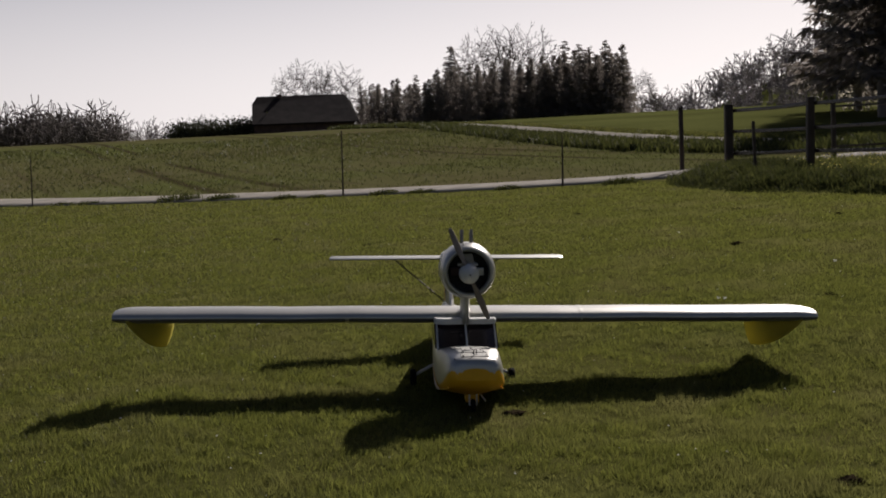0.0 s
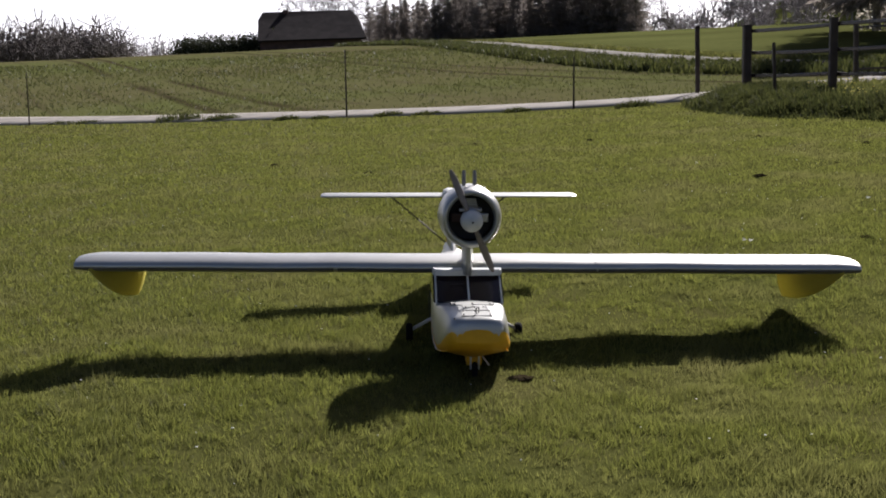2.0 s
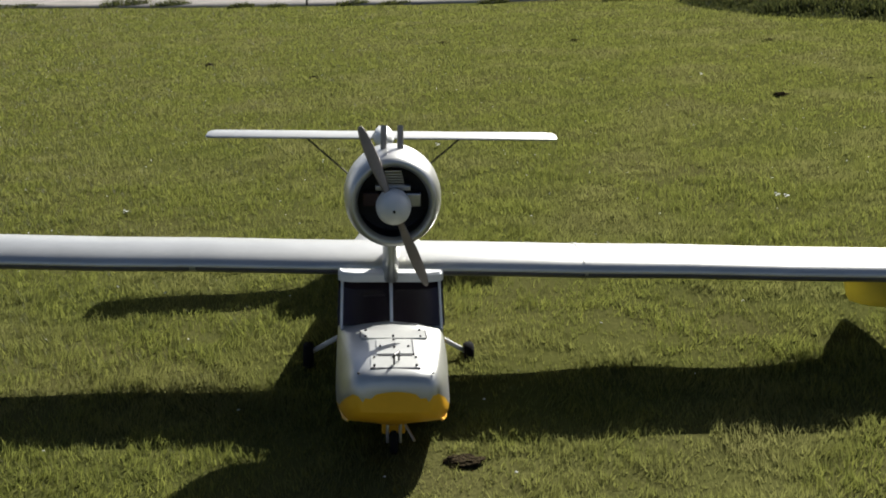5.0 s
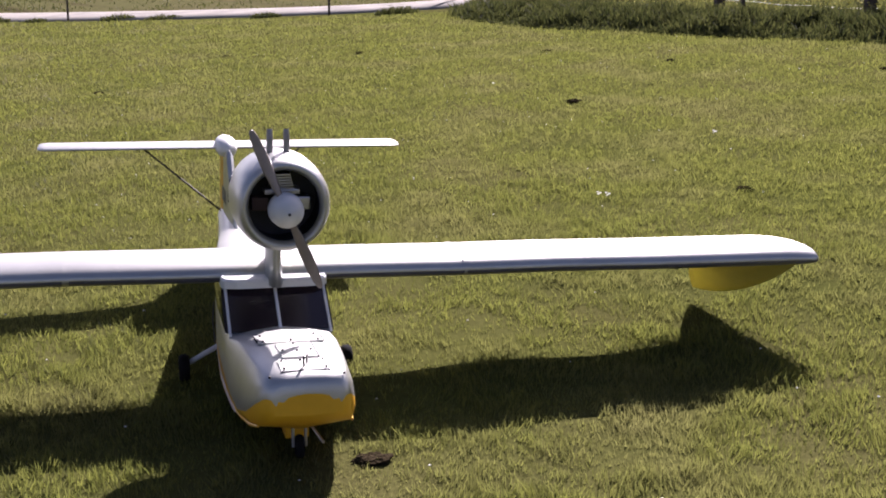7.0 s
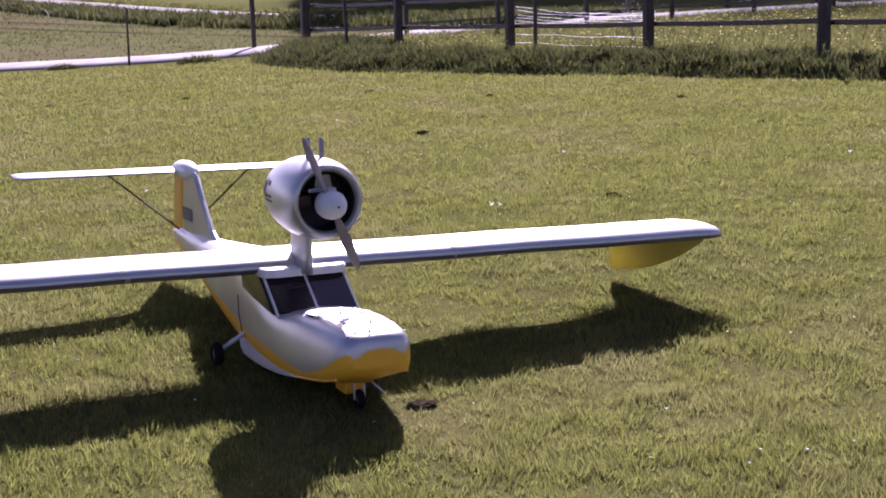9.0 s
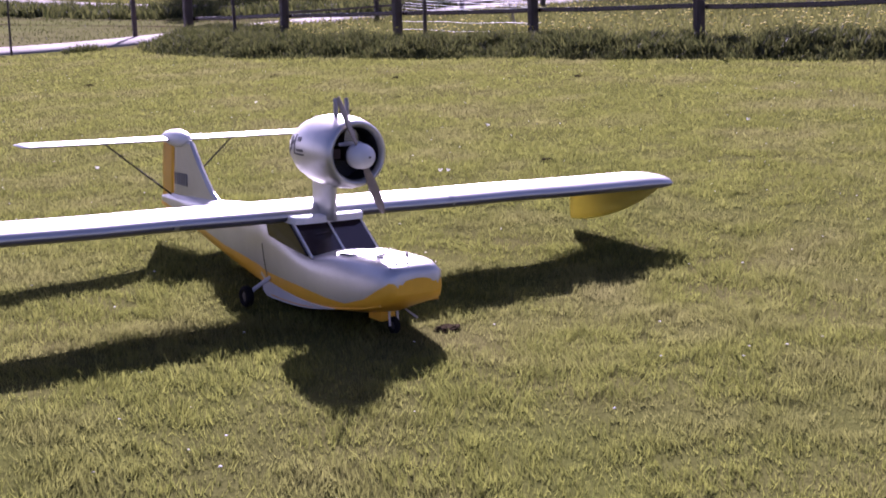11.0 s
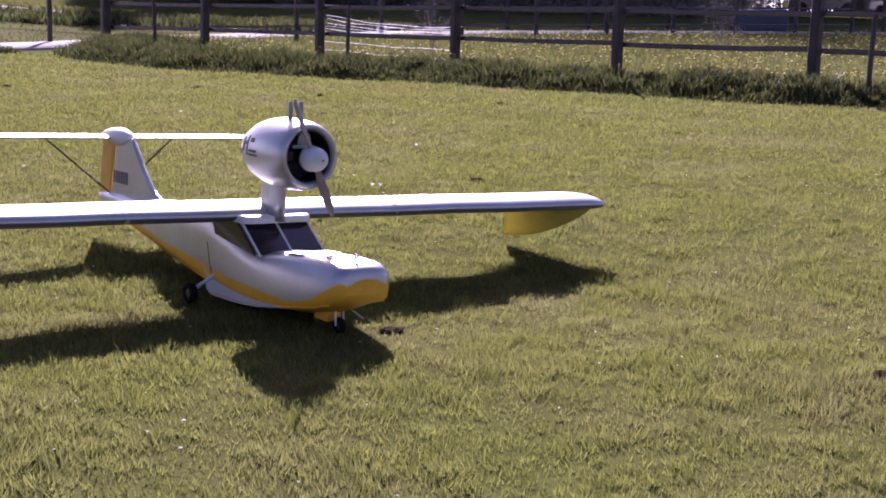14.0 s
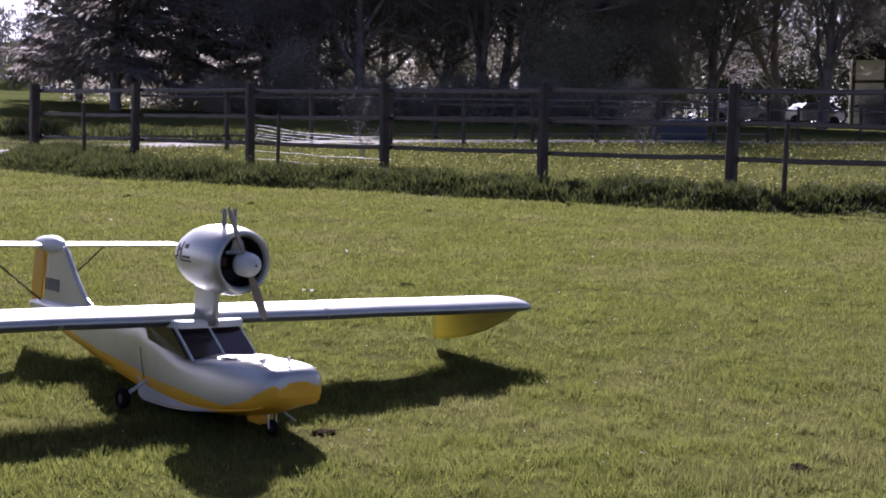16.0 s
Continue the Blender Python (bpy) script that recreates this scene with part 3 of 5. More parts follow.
    prof = [(0.555, 0.0546), (0.546, 0.0735), (0.511, 0.0987), (0.448, 0.1239), (0.377, 0.1397), (0.306, 0.1470), (0.235, 0.1470), (0.181, 0.1439), (0.145, 0.1376), (0.122, 0.1302), (0.112, 0.1208), (0.116, 0.1113), (0.130, 0.1061), (0.164, 0.1071), (0.262, 0.1176), (0.351, 0.1103)]
    bm = bmesh.new()
    lathe(bm, prof, (0, 0, cz + 0.003), 48, cap0=True, cap1=True)
    cowl = part("cowling", bm, SILVER, plane, "silver-white round engine cowling", smooth=True)
    bm = bmesh.new()
    lathe(bm, [(0.1235, 0.1325), (0.114, 0.1265), (0.109, 0.1207), (0.113, 0.1118), (0.131, 0.1045)], (0, 0, cz + 0.003), 48)
    part("cowl_lip", bm, SILVER, cowl, "silver rim of the cowling", smooth=True)
    bm = bmesh.new()
    lathe(bm, [(0.135, 0.1045), (0.18, 0.1055), (0.270, 0.1134), (0.273, 0.02)], (0, 0, cz + 0.003), 40, cap1=True)
    part("cowl_lining", bm, BLACK, cowl, "black inside of the cowling")
    # mark on the cowling's flank: plain dark shapes
    for s in (-1, 1):
        for dy0, dy1, a0, a1 in ((0.455, 0.53, -0.12, 0.04), (0.43, 0.45, 0.0, 0.46), (0.385, 0.402, -0.04, 0.50), (0.40, 0.43, 0.20, 0.32), (0.30, 0.37, 0.0, 0.07), (0.29, 0.40, -0.10, -0.05), (0.33, 0.365, 0.28, 0.42)):
            bm = bmesh.new()
            def rad(y):
                for (ya, ra), (yb, rb) in zip(prof, prof[1:]):
                    if yb <= y <= ya:
                        return rb + (ra - rb) * (y - yb) / (ya - yb)
                return 0.1505
            loops = []
            for y in np.linspace(dy0, dy1, 4):
                r = rad(y)
                loops.append([(s * (r + h) * math.cos(a), y, cz + 0.003 + (r + h) * math.sin(a)) for a, h in [(a, 0.0015) for a in np.linspace(a0, a1, 5)] + [(a1, -0.002), (a0, -0.002)]])
            rings(bm, loops)
            bmesh.ops.recalc_face_normals(bm, faces=bm.faces)
            part("painted_mark", bm, BLACK, cowl)

    # engine inside
    eng = part("engine", lathe(bmesh.new(), [(0.13, 0.022), (0.14, 0.032), (0.27, 0.036)], (0, 0, cz), 20, True, True), DARKMETAL, plane, "dark two-cylinder engine inside the cowling")
    bm = bmesh.new()
    box(bm, -0.052, 0.052, 0.17, 0.24, cz + 0.03, cz + 0.045, 0.003)
    part("cylinder_base", bm, METAL, eng)
    for k in range(6):
        bm = bmesh.new()
        z = cz + 0.047 + 0.008 * k
        box(bm, -0.034 + 0.002 * k, 0.034 - 0.002 * k, 0.165, 0.235, z, z + 0.004)
        part("cooling_fin", bm, METAL, eng)
    for s, w in ((-1, 0.05), (1, 0.045)):
        bm = bmesh.new()
        box(bm, s * 0.040, s * (0.040 + w), 0.18, 0.23, cz - 0.02, cz + 0.02, 0.004)
        part("carburettor" if s > 0 else "ignition_box", bm, METAL if s > 0 else BRICK, eng)
    for x in (-0.028, 0.022):
        bm = bmesh.new()
        tube(bm, [(x, 0.235, cz + 0.125), (x, 0.235, cz + 0.195), (x, 0.239, cz + 0.216)], [0.0095, 0.0095, 0.0085], 14, cap=False)
        tube(bm, [(x, 0.239, cz + 0.215), (x, 0.235, cz + 0.15)], [0.0072, 0.0072], 14)
        part("exhaust_stack", bm, STACK, eng, "upright metal exhaust stack", smooth=True)

    # spinner and propeller
    bm = bmesh.new()
    lathe(bm, [(0.122, 0.0), (0.122, 0.0505), (0.105, 0.052), (0.078, 0.0505), (0.055, 0.045), (0.036, 0.034), (0.026, 0.018), (0.022, 0.0035)], (0, 0, cz - 0.004), 32, cap1=True)
    spin = part("spinner", bm, WHITE, plane, "white spinner", smooth=True)
    bm = bmesh.new()
    lathe(bm, [(0.025, 0.0), (0.025, 0.0045), (0.020, 0.0045), (0.019, 0.002)], (0, 0, cz - 0.004), 12, cap1=True)
    part("spinner_screw", bm, BLACK, spin)
    for s in (1, -1):
        bm = bmesh.new()
        loops = []
        for r, w, th, tw in ((0.020, 0.020, 0.013, 52), (0.05, 0.024, 0.011, 46), (0.09, 0.033, 0.009, 38), (0.14, 0.039, 0.007, 29), (0.19, 0.035, 0.005, 22), (0.23, 0.027, 0.004, 18), (0.250, 0.017, 0.003, 16), (0.256, 0.006, 0.002, 16)):
            t = radians(tw)
            lp = []
            for k in range(12):
                a = 2 * math.pi * k / 12
                u, v = w / 2 * math.cos(a), th / 2 * math.sin(a)
                lp.append((s * (u * math.cos(t) - v * math.sin(t)), u * math.sin(t) + v * math.cos(t), s * r))
            loops.append(lp)
        rings(bm, loops)
        bmesh.ops.recalc_face_normals(bm, faces=bm.faces)
        part("blade", bm, PROPWOOD, spin, "grey-brown wooden propeller blade", smooth=True).matrix_local = pose(0, 0.090, cz - 0.004, 0, -23, 0)

    # tail: fin, rudder, tailplane, fairing, braces
    def fin_mesh(outline, w):
        bm = bmesh.new()
        c = Vector((0, sum(p[0] for p in outline) / len(outline), sum(p[1] for p in outline) / len(outline)))
        rim = [[(s * w * 0.25, y, z) for y, z in outline] for s in (-1, 1)]
        mid = [[(s * w, c.y + (y - c.y) * 0.8, c.z + (z - c.z) * 0.9) for y, z in outline] for s in (-1, 1)]
        rings(bm, [mid[0], rim[0], rim[1], mid[1]])
        bmesh.ops.recalc_face_normals(bm, faces=bm.faces)
        return bm

    fin = part("fin", fin_mesh([(1.44, 0.325), (1.55, 0.375), (1.70, 0.50), (1.815, 0.612), (2.03, 0.608), (2.08, 0.26), (1.62, 0.315)], 0.014), SILVER, plane, "swept silver fin")
    part("rudder", fin_mesh([(2.04, 0.604), (2.185, 0.590), (2.215, 0.45), (2.235, 0.250), (2.09, 0.262)], 0.010), YELLOW, fin, "yellow rudder")
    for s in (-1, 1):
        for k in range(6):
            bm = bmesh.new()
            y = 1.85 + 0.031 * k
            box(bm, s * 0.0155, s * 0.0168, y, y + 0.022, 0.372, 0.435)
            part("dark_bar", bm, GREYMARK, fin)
    st = []
    for x in (-0.79, -0.78, -0.755, -0.4, -0.02, 0.02, 0.4, 0.755, 0.78, 0.79):
        k = 1 if abs(x) < 0.76 else (0.9 if abs(x) < 0.785 else 0.72)
        st.append((x, 1.995 + (1 - k) * 0.10, 0.602, 0.255 * k, 0.075 * k))
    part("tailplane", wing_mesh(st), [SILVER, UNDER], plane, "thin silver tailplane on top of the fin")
    bm = bmesh.new()
    lathe(bm, [(1.85, 0.006), (1.865, 0.024), (1.91, 0.042), (1.98, 0.048), (2.07, 0.042), (2.15, 0.026), (2.21, 0.006)], (0, 0, 0.612), 24, True, True)
    part("tail_fairing", bm, WHITE, plane, "white bullet-shaped fairing", smooth=True)
    for s in (-1, 1):
        bm = bmesh.new()
        tube(bm, [(s * 0.36, 2.11, 0.598), (s * 0.02, 2.07, 0.31)], 0.0045, 8)
        part("tail_brace", bm, DARKMETAL, plane)

    # tip floats: boat-shaped, bow turned a little outwards, a flat raked stern
    for s in (-1, 1):
        bm = bmesh.new()
        loops = []
        bow, stern = Vector((s * 1.825, 0.400 - 0.055 * s * 1.8)), Vector((s * 1.705, 0.865 - 0.055 * s * 1.7))
        across = Vector((0.97, s * 0.24))
        side = [(1.0, 0.0), (0.99, 0.22), (0.90, 0.42), (0.62, 0.68), (0.30, 0.88), (0.0, 1.0)]
        for k in range(15):
            u = k / 14
            c = bow.lerp(stern, u)
            d = 0.205 * math.sin(math.pi / 2 * u) ** 0.85 + 0.004
            w = 0.062 * math.sin(math.pi / 2 * min(1.0, (u + 0.02) / 0.65)) ** 0.6
            top = 0.398 - 0.010 * u
            lp = [(w * a, top - d * v) for a, v in side] + [(-w * a, top - d * v) for a, v in side[-2::-1]]
            loops.append([(c.x + across.x * a, c.y + across.y * a + 0.06 * u * (top - z) / 0.2, z) for a, z in lp])
        rings(bm, loops)
        bmesh.ops.recalc_face_normals(bm, faces=bm.faces)
        for f in bm.faces:
            f.smooth = len(f.verts) == 4
        part("tip_float", bm, FILM, plane, "yellow boat-shaped tip float")

    # deck hatches, screws and handle
    def deck_z(y):
        return float(np.interp(y, [-0.312, -0.255, -0.175, -0.05, 0.09, 0.22], [0.286, 0.3055, 0.309, 0.306, 0.2965, 0.279]))

    def deck_plate(name, x0, x1, y0, y1, t, material, label=""):
        y0, y1 = 0.115 - (0.225 - y0) * 0.86, 0.115 - (0.225 - y1) * 0.86
        bm = bmesh.new()
        out = [(x0, y0), (x1, y0), (x1, y1), (x0, y1)]
        rings(bm, [[(x, y, deck_z(y) - 0.004 - 0.10 * abs(x) ** 1.5) for x, y in out], [(x, y, deck_z(y) + t - 0.10 * abs(x) ** 1.5) for x, y in out]])
        bmesh.ops.recalc_face_normals(bm, faces=bm.faces)
        return part(name, bm, material, plane, label)

    deck_plate("deck_hatch", -0.095, 0.095, 0.10, 0.225, 0.0012, SILVER, "silver screwed-down deck hatch")
    deck_plate("deck_hatch", -0.050, 0.050, -0.10, 0.075, 0.0012, SILVER, "silver screwed-down deck hatch")
    deck_plate("deck_hatch", -0.066, 0.066, -0.215, -0.125, 0.0014, SILVER, "silver screwed-down deck hatch")
    for x0, x1, y0, y1 in ((-0.068, 0.068, -0.220, -0.2155), (-0.045, 0.048, -0.1215, -0.117), (0.051, 0.0545, -0.10, 0.07), (0.096, 0.099, 0.11, 0.22), (-0.098, -0.0955, 0.13, 0.22), (0.0, 0.05, 0.0765, 0.080)):
        deck_plate("hatch_gap", x0, x1, y0, y1, 0.0022, BLACK)
    for x, y in ((-0.08, 0.115), (0.0, 0.115), (0.08, 0.115), (-0.08, 0.21), (0.08, 0.21), (-0.04, -0.02), (0.04, -0.02), (0.0, 0.06), (0.0, -0.03), (-0.057, -0.135), (0.057, -0.135), (-0.057, -0.205), (0.057, -0.205), (-0.005, -0.135), (0.10, -0.28), (-0.10, -0.28)):
        bm = bmesh.new()
        y = max(0.115 - (0.225 - y) * 0.86, -0.285)
        z = deck_z(y) + 0.003 - 0.10 * abs(x) ** 1.5
        tube(bm, [(x, y, z - 0.004), (x, y, z + 0.0016)], 0.0034, 8)
        part("screw", bm, DARKMETAL, plane)
    bm = bmesh.new()
    z = deck_z(-0.23)
    tube(bm, [(-0.004, -0.252, z), (-0.004, -0.252, z + 0.026)], 0.0028, 8)
    tube(bm, [(0.010, -0.217, z), (0.010, -0.217, z + 0.026)], 0.0028, 8)
    tube(bm, [(-0.004, -0.253, z + 0.026), (0.010, -0.216, z + 0.026)], 0.0034, 8)
    part("deck_handle", bm, DARKMETAL, plane, "small dark deck handle")

    # undercarriage
    def wheel(at, r, w, parent, axis_tilt=0):
        bm = bmesh.new()
        lathe(bm, [(-w / 2 * 0.6, r * 0.45), (-w / 2, r * 0.62), (-w / 2, r * 0.86), (-w / 4, r), (w / 4, r), (w / 2, r * 0.86), (w / 2, r * 0.62), (w / 2 * 0.6, r * 0.45)], (0, 0, 0), 24)
        bmesh.ops.rotate(bm, matrix=Matrix.Rotation(radians(90 + axis_tilt), 3, "Z"), verts=bm.verts)
        bmesh.ops.translate(bm, vec=at, verts=bm.verts)
        tyre = part("tyre", bm, RUBBER, parent, smooth=True)
        bm = bmesh.new()
        lathe(bm, [(-w / 2 * 0.7, 0.004), (-w / 2 * 0.6, r * 0.47), (w / 2 * 0.6, r * 0.47), (w / 2 * 0.7, 0.004)], (0, 0, 0), 16, True, True)
        bmesh.ops.rotate(bm, matrix=Matrix.Rotation(radians(90 + axis_tilt), 3, "Z"), verts=bm.verts)
        bmesh.ops.translate(bm, vec=at, verts=bm.verts)
        # rim coloured dark in place of the shade the wheel stands in
        part("rim", bm, DARKMETAL, tyre)

    for s in (-1, 1):
        bm = bmesh.new()
        tube(bm, [(s * 0.145, 0.60, 0.125), (s * 0.165, 0.60, 0.120), (s * 0.262, 0.60, 0.066)], 0.0085, 10)
        leg = part("gear_leg", bm, WHITE, plane, "white main gear leg", smooth=True)
        wheel((s * 0.275, 0.60, 0.052), 0.045, 0.034, leg)
        bm = bmesh.new()
        tube(bm, [(s * 0.170, 0.615, 0.128), (s * 0.176, 0.63, 0.20), (s * 0.168, 0.66, 0.26)], 0.0022, 6)
        part("gear_cable", bm, BLACK, leg)
    bm = bmesh.new()
    for dx in (-0.018, 0.018):
        tube(bm, [(dx, -0.135, 0.125), (dx, -0.142, 0.036)], 0.0045, 8)
    tube(bm, [(0.03, -0.17, 0.105), (0.055, -0.225, 0.075)], 0.004, 8)
    nose_leg = part("nose_fork", bm, METAL, plane, "metal nose wheel fork")
    wheel((0, -0.142, 0.036), 0.034, 0.022, nose_leg)
    bm = bmesh.new()
    box(bm, -0.034, 0.034, -0.100, -0.005, 0.040, 0.085, 0.006, pose(0, 0, 0.004, 0, 0, 0))
    part("wheel_door", bm, YELLOW, plane, "small yellow flap behind the nose wheel")
    return plane


build_seaplane()


# ---- fences ----
CORNER, STEP = Vector((6.823, 18.418)), Vector((0.730, -2.671))


def timber_bar(a, b, w, h, sag=0.0, rough=0.004, n=6):
    """A sawn bar from a to b, a little uneven."""
    bm = bmesh.new()
    a, b = Vector(a), Vector(b)
    d = (b - a).normalized()
    side = d.cross(Vector((0, 0, 1))).normalized() if abs(d.z) < 0.9 else Vector((1, 0, 0))
    up = side.cross(d)
    loops = []
    for k in range(n + 1):
        t = k / n
        c = a.lerp(b, t) - Vector((0, 0, sag * 4 * t * (1 - t))) + Vector((random.uniform(-rough, rough), random.uniform(-rough, rough), random.uniform(-rough, rough)))
        e = 0.32
        loops.append([c + side * (sx * w / 2) + up * (sz * h / 2) for sx, sz in ((-1, -1 + e), (-1 + e, -1), (1 - e, -1), (1, -1 + e), (1, 1 - e), (1 - e, 1), (-1 + e, 1), (-1, 1 - e))])
    rings(bm, loops)
    bmesh.ops.recalc_face_normals(bm, faces=bm.faces)
    return bm


def base(x, y):
    return hz(x, y) + float(relief(np.array(x), np.array(y)))


def paddock_fence():
    f = thing("paddock_fence", "dark weathered timber post-and-rail paddock fence", "fence")
    spots = [CORNER + STEP * k for k in range(0, 8)]
    for k, p in enumerate(spots):
        z = hz(p.x, p.y)
        w = 0.165 if k == 0 else 0.135
        top = z + 1.36 + 0.03 * k
        part("post", timber_bar((p.x, p.y, z - 0.2), (p.x + random.uniform(-0.03, 0.03), p.y, top), w, w, n=4), TIMBER, f)
    n = (STEP.yx * Vector((1, -1))).normalized()
    for k, (p, q) in enumerate(zip(spots, spots[1:])):
        for h, rise in ((1.25, 0.035), (0.80, 0.04), (0.37, 0.035)):
            o = n * -0.085
            za = hz(p.x, p.y) + h + rise * k + random.uniform(-0.015, 0.015)
            zb = hz(q.x, q.y) + h + rise * (k + 1) + random.uniform(-0.015, 0.015)
            part("rail", timber_bar((p.x + o.x, p.y + o.y, za), (q.x + o.x, q.y + o.y, zb), 0.060, 0.068, 0.012), RAIL, f)
    return f


paddock_fence()


def back_fence(name, start, step, count, tall, rails, w, label):
    f = thing(name, label, "fence")
    spots = [Vector(start) + Vector(step) * k for k in range(count)]
    for p in spots:
        z = hz(p.x, p.y)
        part("post", timber_bar((p.x, p.y, z - 0.2), (p.x, p.y, z + tall), w, w, n=3), TIMBER, f)
    for p, q in zip(spots, spots[1:]):
        for h in rails:
            part("rail", timber_bar((p.x, p.y, hz(p.x, p.y) + h), (q.x, q.y, hz(q.x, q.y) + h), 0.04, 0.045, 0.01), RAIL, f)


back_fence("inner_fence", (9.3, 19.1), (1.95, -0.42), 10, 1.25, (1.15, 0.72, 0.30), 0.09, "thinner timber fence on the far side of the paddock")
back_fence("far_fence", (19.5, 21.2), (2.3, -0.85), 9, 1.05, (0.95, 0.5), 0.10, "low timber fence along the road behind the paddock")

# lone pole by the road
zb = hz(6.1, 19.4)
pole = tagged(part("marker_pole", timber_bar((6.10, 19.40, zb - 0.2), (6.10, 19.40, 2.235), 0.085, 0.085, n=5), TIMBER), "slim dark timber pole standing alone by the road", "pole")

# stakes along the bank
def stake(x, y, h):
    z = base(x, y)
    ob = part("fence_stake", timber_bar((x, y, z - 0.15), (x + random.uniform(-0.03, 0.03), y, z + h), 0.05, 0.05, n=4), TIMBER)
    tagged(ob, "thin weathered stake standing in the weedy bank", "stake", "stakes in the bank")


for x, y, h in ((6.35, 15.2, 0.95), (7.85, 11.6, 0.85), (8.85, 6.9, 0.92), (10.2, 4.1, 0.92)):
    stake(x, y, h)


def far_stick(x, y, h):
    z = hz(x, y)
    bm = bmesh.new()
    tube(bm, [(x, y, z - 0.1), (x + 0.03, y, z + h)], [0.022, 0.014], 6)
    tagged(part("field_stick", bm, TIMBER), "thin stick marking the edge of the road", "stick", "sticks by the road")


for x, y, h in ((-9.6, 26.4, 1.35), (-1.2, 20.6, 1.45), (3.25, 17.75, 1.0)):
    far_stick(x, y, h)


def tape_bundle():
    t = thing("electric_fence_tape", "slack white electric fence tape strung between two posts", "fence tape")
    p, q = CORNER + STEP * 2, CORNER + STEP * 3
    n = (STEP.yx * Vector((1, -1))).normalized() * -0.14
    for k, (ha, hb, sag) in enumerate(((0.72, 0.62, 0.06), (0.66, 0.58, 0.05), (0.60, 0.53, 0.05), (0.55, 0.50, 0.04), (0.50, 0.47, 0.03), (0.30, 0.27, 0.02), (0.16, 0.13, 0.015))):
        bm = bmesh.new()
        pts = []
        for i in range(15):
            s = i / 14
            c = p.lerp(q, s)
            pts.append((c.x + n.x * (1 + 0.3 * math.sin(9 * s + k)), c.y + n.y, hz(c.x, c.y) + 0.02 + ha + (hb - ha) * s - sag * 4 * s * (1 - s) + 0.008 * math.sin(14 * s + 2 * k)))
        tube(bm, pts, 0.0032, 5)
        part("tape", bm, TAPE, t)


tape_bundle()


# ---- trees and buildings ----
def limbs(seed, tall, r0, levels, spread, kids, up=0.15, first=0.3, bend=0.12):
    """Segments (start, end, radius, radius) of a branching tree, and the ends of its twigs."""
    rnd = random.Random(seed)
    segs, tips = [], []

    def grow(p, d, length, r, level):
        n = 4 if level < 2 else 3 if level < 3 else 2
        q = p
        for k in range(n):
            d = (d + Vector((rnd.gauss(0, bend), rnd.gauss(0, bend), rnd.gauss(0, bend * 0.6) + up * 0.25))).normalized()
            e = q + d * (length / n)
            ra, rb = r * (1 - 0.16 * k), r * (1 - 0.16 * (k + 1))
            segs.append((q, e, ra, rb))
            q = e
            if level < levels and (level > 0 or (k + 1) / n > first):
                for _ in range(kids[level] if k < n - 1 else kids[level] + 1):
                    side = Vector((rnd.gauss(0, 1), rnd.gauss(0, 1), rnd.gauss(0, 0.5) + up)).normalized()
                    nd = (d * (1 - spread) + side * spread).normalized()
                    grow(q, nd, length * rnd.uniform(0.5, 0.75), rb * rnd.uniform(0.45, 0.7), level + 1)
        if level == levels:
            tips.append((q, d))

    grow(Vector((0, 0, -0.1)), Vector((0, 0, 1)), tall * 0.52, r0, 0)
    return segs, tips


def dome_limbs(seed, tall, wide, n, r0, fork=0.22, flat=0.8):
    """Limbs that part again and again to fill a rounded crown, from a short trunk."""
    g = np.random.default_rng(seed)
    d = g.normal(0, 1, (n, 3))
    d[:, 2] = np.abs(d[:, 2]) * flat
    d /= np.linalg.norm(d, axis=1, keepdims=True)
    lump = 1 + 0.10 * np.sin(3 * np.arctan2(d[:, 1], d[:, 0]) + seed) + 0.08 * np.sin(7 * d[:, 2] + seed)
    r = g.uniform(0.35, 1.0, (n, 1)) ** 0.45 * lump[:, None]
    ends = d * r * [wide, wide, tall * (1 - fork)] + [0, 0, tall * fork]
    segs, tips = [(Vector((0, 0, -0.1)), Vector((0, 0, tall * fork)), r0, r0 * 0.8)], []

    def part_ways(p, pts, rad):
        if len(pts) == 1:
            q = Vector(pts[0])
            segs.append((p, q, rad, rad * 0.5))
            tips.append((q, (q - p).normalized()))
            return
        m = pts.mean(0)
        ax = np.linalg.svd(pts - m, full_matrices=False)[2][0]
        side = (pts - m) @ ax
        cut = np.median(side) + g.normal(0, 0.12) * (np.ptp(side) + 1e-6)
        for grp in (pts[side <= cut], pts[side > cut]):
            if not len(grp):
                continue
            c = grp.mean(0)
            far = 0.36 if len(grp) > 3 else 0.55
            q = p.lerp(Vector(c), far) + Vector(g.normal(0, 0.03, 3) * np.linalg.norm(c - np.array(p)))
            ra = rad * (len(grp) / len(pts)) ** 0.42
            segs.append((p, q, min(rad, ra * 1.15), ra))
            part_ways(q, grp, ra)

    part_ways(Vector((0, 0, tall * fork)), ends, r0 * 0.8)
    return segs, tips


